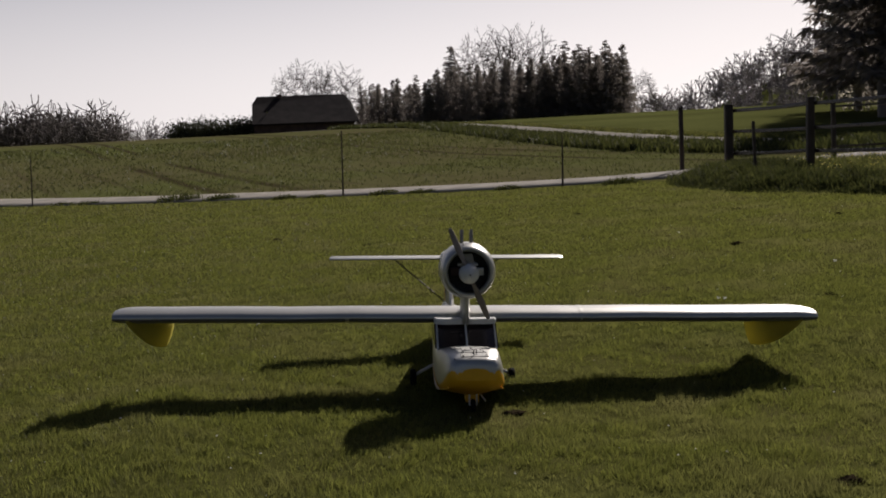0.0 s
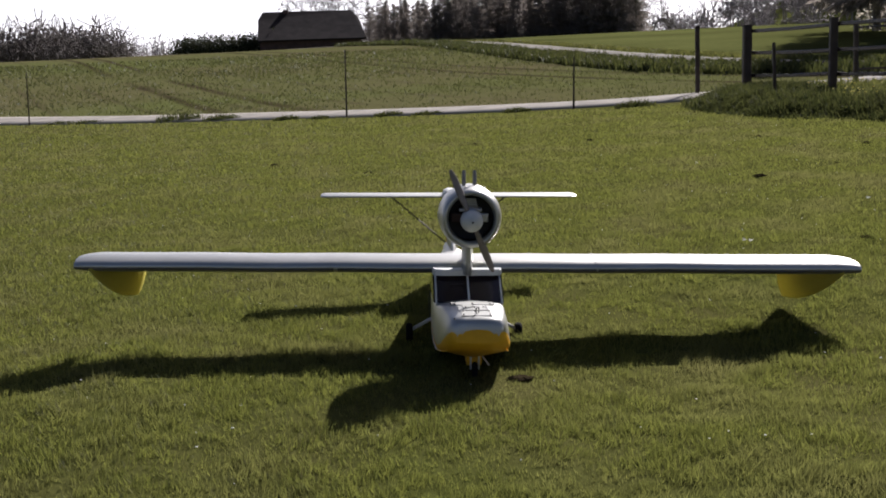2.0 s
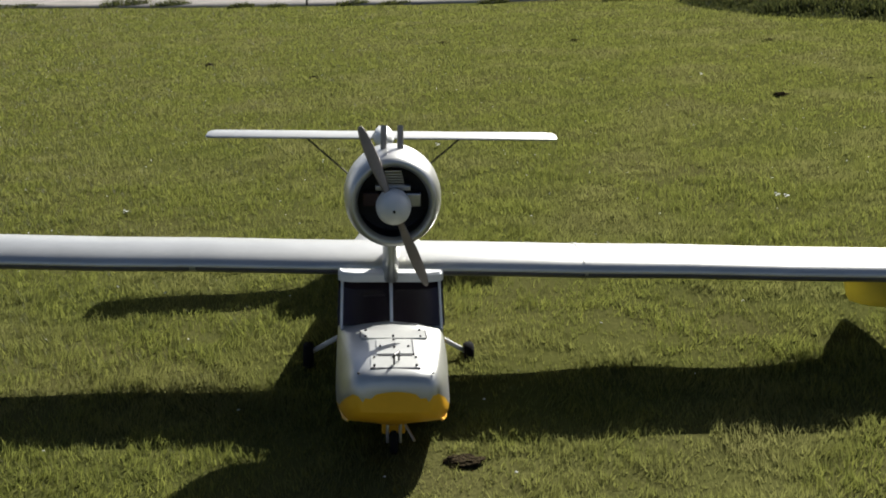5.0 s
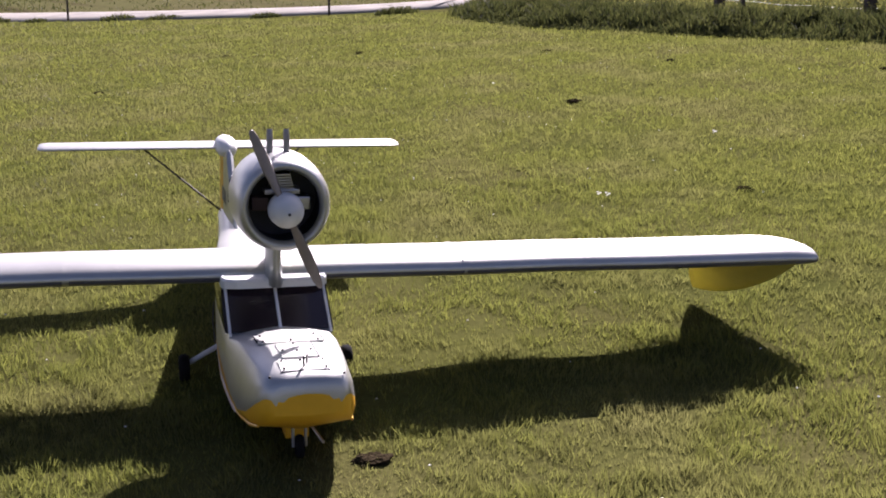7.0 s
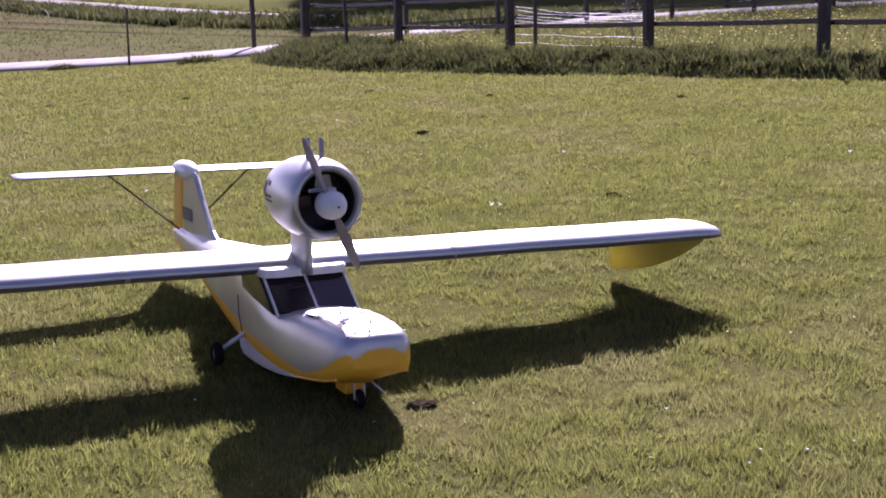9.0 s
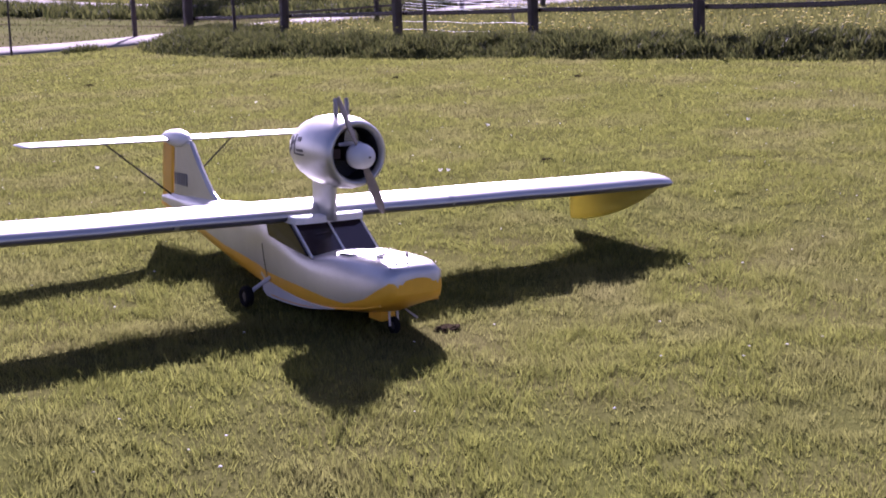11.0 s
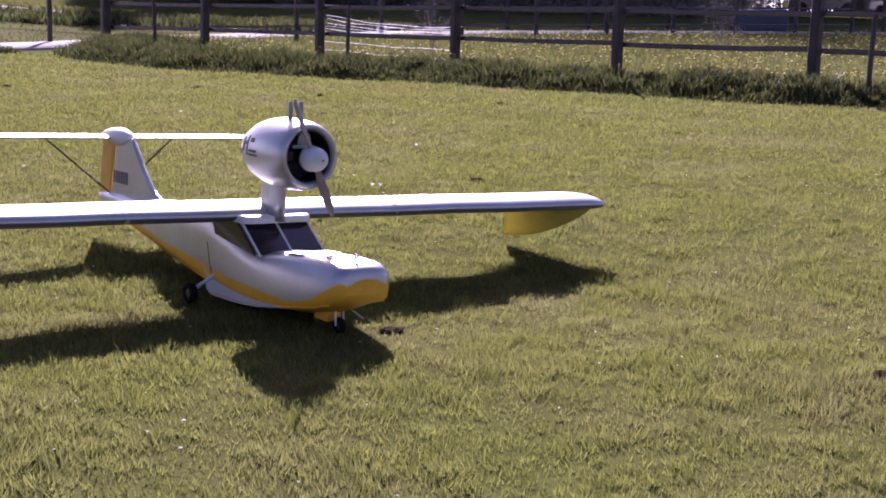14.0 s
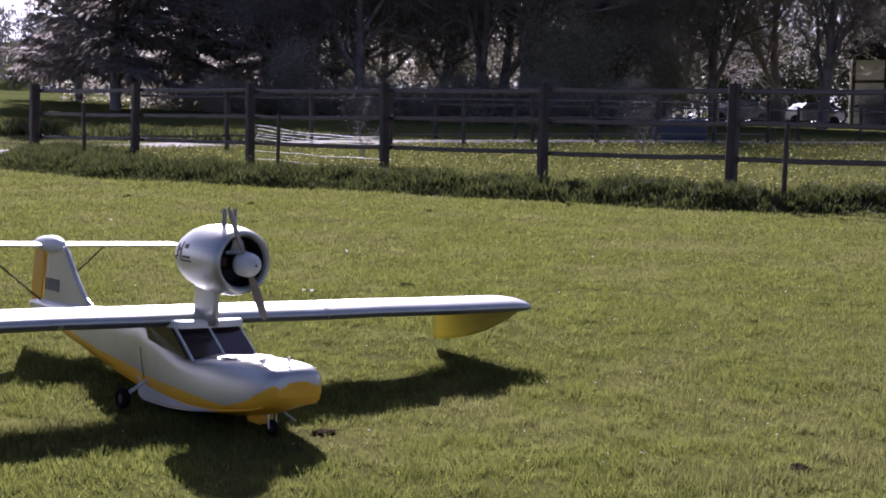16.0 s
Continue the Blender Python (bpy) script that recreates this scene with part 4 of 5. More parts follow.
def limb_mesh(segs, sides=4):
    a = np.array([s[0] for s in segs], float)
    b = np.array([s[1] for s in segs], float)
    ra, rb = np.array([s[2] for s in segs]), np.array([s[3] for s in segs])
    d = b - a
    d /= np.linalg.norm(d, axis=1, keepdims=True) + 1e-9
    ref = np.where(np.abs(d[:, 2:3]) > 0.9, [[1.0, 0, 0]], [[0, 0, 1.0]])
    u = np.cross(d, ref)
    u /= np.linalg.norm(u, axis=1, keepdims=True)
    w = np.cross(d, u)
    v = []
    for c, r in ((a, ra), (b, rb)):
        for k in range(sides):
            t = 2 * np.pi * k / sides
            v.append(c + r[:, None] * (np.cos(t) * u + np.sin(t) * w))
    v = np.stack(v, 1).reshape(-1, 3)
    i = np.arange(len(segs))[:, None, None] * 2 * sides
    f = np.array([(k, (k + 1) % sides, sides + (k + 1) % sides, sides + k) for k in range(sides)])
    return v, (i + f[None]).reshape(-1, 4)


def leaf_cloud(pts, size, n_each, spread, seed):
    """Small leaf quads round given points."""
    g = np.random.default_rng(seed)
    c = np.repeat(np.array(pts, float), n_each, 0)
    n = len(c)
    c = c + g.normal(0, spread, (n, 3))
    a, b = g.normal(0, 1, (n, 3)), g.normal(0, 1, (n, 3))
    a /= np.linalg.norm(a, axis=1, keepdims=True)
    b = np.cross(a, b)
    b /= np.linalg.norm(b, axis=1, keepdims=True)
    s = size * g.uniform(0.6, 1.3, (n, 1)) / 2
    v = np.stack([c - a * s, c + b * s * 0.6, c + a * s, c - b * s * 0.6], 1).reshape(-1, 3)
    return v, np.arange(n * 4).reshape(-1, 4)


def bare_tree(name, seed, tall, r0, label, levels=4, kids=(2, 2, 2, 1), spread=0.62, leaves=0, leaf=0.09, leaf_mat=None, up=0.15, first=0.3, twig_mat=None, fine=0.035, dome=None):
    t = thing(name, label, "tree")
    segs, tips = dome_limbs(seed, tall, dome[0], dome[1], r0, dome[2]) if dome else limbs(seed, tall, r0, levels, spread, kids, up, first)
    rmin = r0 * fine
    segs = [(p, q, max(a, rmin), max(b, rmin * 0.7)) for p, q, a, b in segs]
    thick = [s for s in segs if s[2] > r0 * 0.16]
    thin = [s for s in segs if s[2] <= r0 * 0.16]
    raw("trunk", *limb_mesh(thick, 7), BARK, t)
    if thin:
        raw("crown", *limb_mesh(thin, 3), twig_mat or TWIG, t)
    if leaves:
        raw("foliage", *leaf_cloud([p for p, _ in tips], leaf, leaves, leaf * 2.5, seed), leaf_mat or LEAF, t)
    return t


def spruce(name, seed, tall, label, layers=26, wide=0.24, detail=1.0, skirt=0.06):
    """Trunk, whorls of drooping boughs and sprays of needles."""
    rnd = random.Random(seed)
    t = thing(name, label, "tree")
    segs, sprays = [(Vector((0, 0, -0.2)), Vector((0, 0, tall * 0.5)), tall * 0.016, tall * 0.010), (Vector((0, 0, tall * 0.5)), Vector((0, 0, tall)), tall * 0.010, 0.01)], []
    for k in range(layers):
        h = tall * (skirt + (1 - skirt) * (k / layers) ** 0.9)
        reach = tall * wide * (1 - (h / tall)) ** 0.8 + 0.15
        for j in range(int(rnd.uniform(6, 9))):
            a = rnd.uniform(0, 2 * math.pi)
            rr = reach * rnd.uniform(0.65, 1.12)
            d = Vector((math.cos(a), math.sin(a), 0))
            p0 = Vector((0, 0, h + rnd.uniform(-0.55, 0.55) * tall / layers))
            p1 = p0 + d * rr * 0.55 + Vector((0, 0, -rr * 0.10))
            p2 = p0 + d * rr + Vector((0, 0, rr * rnd.uniform(-0.30, 0.10)))
            segs += [(p0, p1, 0.012 * tall / 8, 0.008 * tall / 8), (p1, p2, 0.008 * tall / 8, 0.004)]
            m = max(3, int(9 * detail * rr / reach))
            for i in range(m):
                s = (i + 0.6) / m
                sprays.append((p0.lerp(p1, s * 2) if s < 0.5 else p1.lerp(p2, s * 2 - 1), d, rr))
    raw("trunk", *limb_mesh(segs, 5), BARK, t)
    g = np.random.default_rng(seed)
    c = np.array([s[0] for s in sprays])
    d = np.array([s[1] for s in sprays])
    rr = np.array([s[2] for s in sprays])
    vs = []
    for k in range(6):
        side = np.cross(d, [0, 0, 1.0]) * g.choice([-1, 1], len(c))[:, None]
        out = d * g.uniform(0.1, 0.9, (len(c), 1)) + side * g.uniform(0.2, 1.0, (len(c), 1)) + np.array([0, 0, 1.0]) * g.uniform(-0.75, 0.05, (len(c), 1))
        out /= np.linalg.norm(out, axis=1, keepdims=True)
        ln = (0.16 + 0.24 * rr / rr.max())[:, None] * (tall / 8) * g.uniform(0.6, 1.3, (len(c), 1))
        wv = np.cross(out, g.normal(0, 1, (len(c), 3)))
        wv /= np.linalg.norm(wv, axis=1, keepdims=True)
        wv = wv * ln * 0.095
        vs.append(np.stack([c - wv, c + out * ln * 0.5 - wv * 1.2, c + out * ln, c + out * ln * 0.5 + wv * 1.2], 1))
    v = np.concatenate(vs).reshape(-1, 3)
    raw("crown", v, np.arange(len(v)).reshape(-1, 4), NEEDLE, t)
    return t


def place(ob, x, y, s=1.0, turn=0.0, sink=0.0):
    ob.matrix_world = Matrix.Translation((x, y, hz(x, y) - sink)) @ Matrix.Rotation(turn, 4, "Z") @ Matrix.Scale(s, 4)
    return ob


def again(ob, x, y, s=1.0, turn=0.0, label="", sink=0.0):
    c = copy_thing(ob, Matrix())
    place(c, x, y, s, turn, sink)
    return tagged(c, label) if label else c


def at_bearing(az, d):
    """A spot at a bearing (degrees from +y towards +x) and distance from the start of the path."""
    return -0.43 + d * math.sin(radians(az)), -5.33 + d * math.cos(radians(az))


# dark spruce plantation on the rise
SPRUCE_A = spruce("spruce_tree", 3, 9.5, "dark spruce of a dense plantation on the rise", 26, 0.22, 0.9, 0.02)
SPRUCE_B = spruce("spruce_tree", 8, 9.5, "dark spruce of a dense plantation on the rise", 24, 0.24, 0.9, 0.02)
tagged(SPRUCE_A, group="spruce plantation"), tagged(SPRUCE_B, group="spruce plantation")
rs = random.Random(5)
first = True
for row in range(3):
    for k in range(34):
        az = -0.6 + 12.6 * (k + rs.uniform(-0.3, 0.3) + 0.5 * (row % 2)) / 33.5
        if az > 12.4:
            continue
        d = 126 + 5 * row + rs.uniform(-1.5, 1.5)
        x, y = at_bearing(az, d)
        tall = float(np.interp(az, [-0.6, 2.8, 3.7, 4.4, 7.5, 8.5, 9.5, 12.5], [5.2, 5.5, 7.4, 6.4, 6.7, 7.2, 7.8, 7.6])) * rs.uniform(0.82, 1.06)
        src = SPRUCE_A if rs.random() < 0.5 else SPRUCE_B
        again(src, x, y, tall / 9.5, rs.uniform(0, 6.28))
x, y = at_bearing(3.75, 130)
place(SPRUCE_A, x, y, 0.95)
x, y = at_bearing(9.2, 131)
place(SPRUCE_B, x, y, 0.92)

# broad bare trees behind
T1 = bare_tree("bare_tree", 21, 12.0, 0.26, "broad leafless tree standing behind the farmhouse", twig_mat=FARTWIG, fine=0.11, dome=(5.6, 2600, 0.2))
place(T1, *at_bearing(-3.4, 172), 1.04)
again(T1, *at_bearing(-1.7, 175), 1.02, 2.1)
again(T1, *at_bearing(5.6, 168), 1.22, 0.7, "broad leafless tree rising above the spruces")
again(T1, *at_bearing(7.1, 172), 1.28, 3.9, "broad leafless tree rising above the spruces")
again(T1, *at_bearing(12.7, 150), 0.5, 1.2, "small leafless tree at the end of the spruces")
again(T1, *at_bearing(-7.95, 190), 0.66, 5.0, "lone leafless tree beyond the field")


def woodland(name, az0, az1, d0, d1, n, tall, seed, label, mat_leaf=TWIG, leafy=0.0):
    """A far wood, too many trees to count: trunks, forks and hazy crowns in one mesh."""
    g = random.Random(seed)
    kinds = [dome_limbs(seed + k, 1.0, 0.40, 90, 0.024, 0.25) for k in range(3)]
    vs, fs, off = [], [], 0
    for k in range(n):
        x, y = at_bearing(g.uniform(az0, az1), g.uniform(d0, d1))
        s, turn = tall * g.uniform(0.75, 1.15), g.uniform(0, 6.28)
        v, f = limb_mesh([(p, q, max(a, 0.009), max(b, 0.007)) for p, q, a, b in kinds[k % 3][0]], 3)
        c, sn = math.cos(turn), math.sin(turn)
        w = np.stack([c * v[:, 0] - sn * v[:, 1], sn * v[:, 0] + c * v[:, 1], v[:, 2]], 1) * s + [x, y, hz(x, y)]
        vs.append(w)
        fs.append(f + off)
        off += len(w)
    ob = raw(name, np.concatenate(vs), np.concatenate(fs), mat_leaf)
    return tagged(ob, label, "woodland", kind="stuff")


woodland("left_wood", -21, -12.0, 150, 190, 170, 7.0, 31, "brown leafless wood beyond the field", FARTWIG)
woodland("far_left_wood", -16, -3.5, 420, 560, 100, 15, 37, "hazy leafless woods on a far hill")
woodland("hill_wood", 12.5, 34, 300, 420, 190, 13, 33, "leafless beech wood covering the hillside")

# shrubs and trees behind the paddock
SHRUB_A = bare_tree("shrub", 51, 3.2, 0.05, "dense dark shrub behind the paddock", 3, (4, 3, 3), 0.75, 4, 0.08, SHRUB, 0.25, 0.0)
SHRUB_B = bare_tree("blossoming_shrub", 57, 3.8, 0.06, "tall shrub with pale budding leaves behind the paddock", 3, (4, 3, 3), 0.7, 6, 0.08, LEAF, 0.25, 0.1)
TREE_A = bare_tree("tall_tree", 61, 15.0, 0.30, "tall budding tree with dark forked trunk behind the paddock", 5, (2, 2, 2, 2, 1), 0.55, 6, 0.085, LEAF, 0.25, 0.15, PALETWIG)
TREE_B = bare_tree("tall_tree", 67, 14.0, 0.26, "tall tree clad in dark foliage behind the paddock", 4, (3, 3, 2, 2), 0.6, 5, 0.12, SHRUB, 0.2, 0.1)
BIG = spruce("big_spruce", 71, 15.0, "big dark spruce beside the paddock", 32, 0.27, 1.6, 0.12)


def from_end(az, d):
    """A spot at a bearing and distance from the end of the path."""
    return -2.7 + d * math.sin(radians(az)), -4.1 + d * math.cos(radians(az))


# thin saplings, white specks at the twig ends standing in for sparkle
SAPLING = bare_tree("specked_sapling", 83, 1.7, 0.018, "thin sapling in the paddock, white specks for its glints", 3, (2, 2, 1), 0.6, 1, 0.014, PETAL, 0.35, 0.1, FARTWIG)
place(SAPLING, *from_end(38.1, 21.5), 1.0)
again(SAPLING, *from_end(50.9, 24.0), 0.9, 2.0)

# the trees stand well back, so that the paddock lies in the sun
place(BIG, *from_end(26.4, 53), 1.05)
for az, d, s, tn in ((29.6, 58, 1.05, 2.2), (33.2, 62, 1.1, 4.0), (24.8, 64, 0.95, 1.0)):
    again(BIG, *from_end(az, d), s, tn)
place(TREE_B, *from_end(36.5, 60), 1.05, 0.5)
for az, d, s, tn in ((34.4, 57, 0.95, 1.9), (38.8, 64, 1.05, 3.3), (41.3, 61, 0.95, 5.1), (50.0, 62, 0.8, 2.4), (52.6, 66, 0.9, 4.0), (65.5, 70, 1.0, 0.2), (70.5, 60, 1.0, 2.2), (76, 60, 1.0, 5.8)):
    again(TREE_B, *from_end(az, d), s, tn)
place(TREE_A, *from_end(43.6, 58), 1.1)
for az, d, s, tn in ((44.2, 59, 1.0, 2.0), (45.4, 57, 1.15, 1.0), (47.6, 63, 1.0, 2.6), (49.3, 66, 1.0, 4.4), (54.2, 64, 1.05, 0.3), (57.2, 66, 1.0, 5.2), (59.0, 60, 0.95, 3.1), (62.5, 58, 1.0, 0.8), (67, 58, 1.0, 2.9), (40.2, 66, 1.0, 1.5), (37.6, 56, 1.0, 4.1)):
    again(TREE_A, *from_end(az, d), s, tn)
place(SHRUB_A, *from_end(35, 50), 1.0)
place(SHRUB_B, *from_end(47.6, 54), 1.3)
for az, d, s in ((46.4, 63, 1.0), (49.2, 64, 1.2), (36.8, 66, 1.0), (42.2, 64, 0.9), (52.0, 62, 1.0)):
    again(SHRUB_B, *from_end(az, d), s, az)
for k in range(26):
    az = 31 + 21 * (k + rs.uniform(-0.4, 0.4)) / 26
    again(SHRUB_A, *from_end(az, rs.uniform(49, 56)), rs.uniform(0.4, 0.75), rs.uniform(0, 6.28))
for az, d, s in ((61.5, 52, 0.6), (63.5, 55, 0.8), (66, 53, 0.9), (69, 55, 1.0), (57.0, 58, 0.5)):
    again(SHRUB_A, *from_end(az, d), s, az)
woodland("back_wood", 22, 78, 100, 170, 110, 15, 43, "leafless trees far behind the paddock", TWIG)


# farmhouse on the rise
def farmhouse():
    x0, y0 = at_bearing(-3.35, 122)
    h = thing("farmhouse", "long dark farmhouse with a half-hipped tiled roof", "house", pose(x0, y0, hz(x0, y0) - 0.55, 0, 0, 4))
    L, W = 4.75, 3.6
    for y in (-W, W):
        bm = bmesh.new()
        box(bm, -L, L, y - 0.15, y + 0.15, 0, 1.9)
        part("wall", bm, BRICK, h)
    for x in (-L, L):
        bm = bmesh.new()
        rings(bm, [[(x + dx, -W, 0), (x + dx, W, 0), (x + dx, W, 1.9), (x + dx, W * 0.40, 3.2), (x + dx, -W * 0.40, 3.2), (x + dx, -W, 1.9)] for dx in (-0.14, 0.14)])
        bmesh.ops.recalc_face_normals(bm, faces=bm.faces)
        part("gable", bm, BRICK, h)
    for s in (-1, 1):
        bm = bmesh.new()
        eave, ridge = (s * (W + 0.45), 1.55), (0.0, 4.45)
        lo = [(-L - 0.3, *eave), (L + 0.6, *eave), (L + 0.2, s * W * 0.42, 3.25), (L - 0.5, *ridge), (-L + 0.2, *ridge), (-L - 0.3, s * W * 0.30, 3.6)]
        rings(bm, [lo, [(x, y, z + 0.16) for x, y, z in lo]])
        bmesh.ops.recalc_face_normals(bm, faces=bm.faces)
        part("roof_slope", bm, ROOF, h)
    for s in (-1, 1):
        bm = bmesh.new()
        a, b, h0, c = ((L + 0.22, 0.42, 3.26, L - 0.5) if s > 0 else (-L - 0.32, 0.30, 3.61, -L + 0.2))
        lo = [(a, -W * b, h0), (a, W * b, h0), (c, 0, 4.46)]
        rings(bm, [lo, [(x, y, z + 0.16) for x, y, z in lo]])
        bmesh.ops.recalc_face_normals(bm, faces=bm.faces)
        part("half_hip", bm, ROOF, h)
    bm = bmesh.new()
    box(bm, -2.6, -2.1, -0.3, 0.3, 4.1, 4.75, 0.03)
    part("chimney", bm, BRICK, h)


farmhouse()


def hedge_row(name, pts, r, n, label, mat_h=HEDGE, seed=1):
    g = np.random.default_rng(seed)
    p = np.array(pts, float)
    k = g.integers(0, len(p) - 1, n)
    t = g.uniform(0, 1, (n, 1))
    c = p[k] * (1 - t) + p[k + 1] * t + g.normal(0, r * 0.4, (n, 2))
    z = height(c[:, 0], c[:, 1]) + np.abs(g.normal(0.0, 0.55, n)).clip(0, 1.1) * r
    v, f = leaf_cloud(np.column_stack([c, z]), 0.15 * r, 7, 0.2 * r, seed)
    return tagged(raw(name, v, f, mat_h), label, "hedge", kind="stuff")


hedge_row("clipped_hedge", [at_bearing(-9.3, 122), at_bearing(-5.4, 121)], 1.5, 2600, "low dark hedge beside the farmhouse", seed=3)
hedge_row("dark_hedge", [from_end(27.5, 57), from_end(36, 52), from_end(44, 50), from_end(51.5, 50)], 1.1, 3000, "dense dark hedge along the back of the paddock", SHRUB, 8)


def thicket(name, az0, az1, d0, d1, n, tall, leaf, label, material, seed):
    """Dense undergrowth, too many leaves to count: clumps heaped to uneven heights."""
    g = np.random.default_rng(seed)
    az, d = np.radians(g.uniform(az0, az1, n)), g.uniform(d0, d1, n)
    x, y = -2.7 + d * np.sin(az), -4.1 + d * np.cos(az)
    top = tall * (0.35 + 0.65 * speckle(x, y, 3.0, seed)) * g.uniform(0.7, 1.15, n)
    z = height(x, y) + top * g.uniform(0.0, 1.0, n) ** 0.8
    v, f = leaf_cloud(np.column_stack([x, y, z]), leaf, 9, leaf * 2.2, seed)
    return tagged(raw(name, v, f, material), label, "thicket", kind="stuff")


thicket("tall_thicket", 24, 53, 60, 72, 2700, 6.0, 0.20, "tall dense thicket of budding undergrowth behind the paddock", SHRUB, 12)
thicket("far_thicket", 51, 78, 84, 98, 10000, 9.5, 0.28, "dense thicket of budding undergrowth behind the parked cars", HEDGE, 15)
thicket("pale_thicket", 34, 53, 57, 66, 2200, 7.0, 0.13, "pale budding bushes in front of the dark thicket", LEAF, 13)


# half-timbered house, cars and sheet by the far road
def cottage():
    x0, y0 = from_end(64.4, 68)
    h = thing("half_timbered_house", "white half-timbered house with a dark roof behind the trees", "house", pose(x0, y0, hz(x0, y0), 0, 0, -68))
    bm = bmesh.new()
    box(bm, -5, 5, -0.15, 0.15, 0, 4.0)
    part("wall", bm, PLASTER, h)
    for x in (-5, 5):
        bm = bmesh.new()
        box(bm, x - 0.15, x + 0.15, 0.16, 6, 0, 4.0)
        part("wall", bm, PLASTER, h)
    bm = bmesh.new()
    lo = [(-5.4, -0.6, 3.8), (5.4, -0.6, 3.8), (5.4, 3, 7.2), (-5.4, 3, 7.2)]
    rings(bm, [lo, [(x, y, z + 0.18) for x, y, z in lo]])
    lo = [(-5.4, 6.6, 3.8), (5.4, 6.6, 3.8), (5.4, 3, 7.2), (-5.4, 3, 7.2)]
    rings(bm, [lo, [(x, y, z + 0.18) for x, y, z in lo]])
    bmesh.ops.recalc_face_normals(bm, faces=bm.faces)
    part("roof", bm, ROOF, h)
    for k in range(7):
        bm = bmesh.new()
        x = -4.9 + k * 1.63
        box(bm, x - 0.09, x + 0.09, -0.19, -0.152, 0, 4.0)
        part("timber", bm, TIMBER, h)
    for z in (0.15, 1.35, 2.65, 3.85):
        bm = bmesh.new()
        box(bm, -5, 5, -0.195, -0.153, z - 0.08, z + 0.08)
        part("timber", bm, TIMBER, h)
    for x in (-2.5, 0.8, 3.9):
        bm = bmesh.new()
        box(bm, x - 0.4, x + 0.4, -0.2, -0.156, 2.75, 3.6)
        part("window", bm, CARGLASS, h)


cottage()


def parked_car():
    x0, y0 = from_end(55.3, 76.0)
    c = thing("parked_car", "dark parked car with sunlight on its windscreen", "car", pose(x0, y0, hz(x0, y0), 0, 0, -40))
    side = [(-2.05, 0.35), (-2.1, 0.62), (-1.95, 0.84), (-1.1, 0.93), (-0.55, 1.38), (0.75, 1.42), (1.45, 1.0), (2.0, 0.9), (2.1, 0.6), (2.05, 0.35)]
    bm = bmesh.new()
    rings(bm, [[(x * k, y, 0.35 + (z - 0.35) * h) for x, z in side] for y, k, h in ((-0.84, 0.96, 0.93), (-0.78, 1, 1), (0.78, 1, 1), (0.84, 0.96, 0.93))])
    bmesh.ops.recalc_face_normals(bm, faces=bm.faces)
    body = part("body", bm, CARPAINT, c, smooth=False)
    for q in ([(-1.08, 0.95), (-0.57, 1.35)], [(0.78, 1.39), (1.42, 1.02)]):
        bm = bmesh.new()
        (xa, za), (xb, zb) = q
        n = Vector((-(zb - za), 0, xb - xa)).normalized() * 0.015
        lo = [(xa, -0.68, za), (xb, -0.62, zb), (xb, 0.62, zb), (xa, 0.68, za)]
        rings(bm, [[Vector(p) + n * -1 for p in lo], [Vector(p) + n for p in lo]])
        bmesh.ops.recalc_face_normals(bm, faces=bm.faces)
        part("windscreen", bm, CARGLASS, c)
    for s in (-1, 1):
        bm = bmesh.new()
        rings(bm, [[(-0.85, s * y, 0.98), (-0.5, s * y, 1.30), (0.7, s * y, 1.33), (1.15, s * y, 1.02)] for y in (0.80, 0.85)])
        bmesh.ops.recalc_face_normals(bm, faces=bm.faces)
        part("side_window", bm, CARGLASS, c)
        for x in (-1.3, 1.3):
            bm = bmesh.new()
            lathe(bm, [(-0.1, 0.02), (-0.1, 0.29), (-0.06, 0.32), (0.06, 0.32), (0.1, 0.29), (0.1, 0.02)], (0, 0, 0), 18, True, True)
            bmesh.ops.translate(bm, vec=(x, s * 0.78, 0.32), verts=bm.verts)
            part("wheel", bm, RUBBER, c)
    return c


car = parked_car()
x, y = from_end(58.4, 78)
c2 = copy_thing(car, pose(x, y, hz(x, y), 0, 0, -30))

x, y = from_end(52.7, 36)
bm = bmesh.new()
box(bm, -0.75, 0.75, -0.5, 0.5, 0, 0.62, 0.08)
for v in bm.verts:
    v.co.z += 0.05 * math.sin(4 * v.co.x)
bmesh.ops.transform(bm, matrix=pose(x, y, hz(x, y), 0, 0, -45), verts=bm.verts)
tagged(part("covered_trailer", bm, BLUE), "low trailer under a faded blue sheet", "trailer")


# ---- grass, weeds and small things on the ground ----
rng = np.random.default_rng(4)


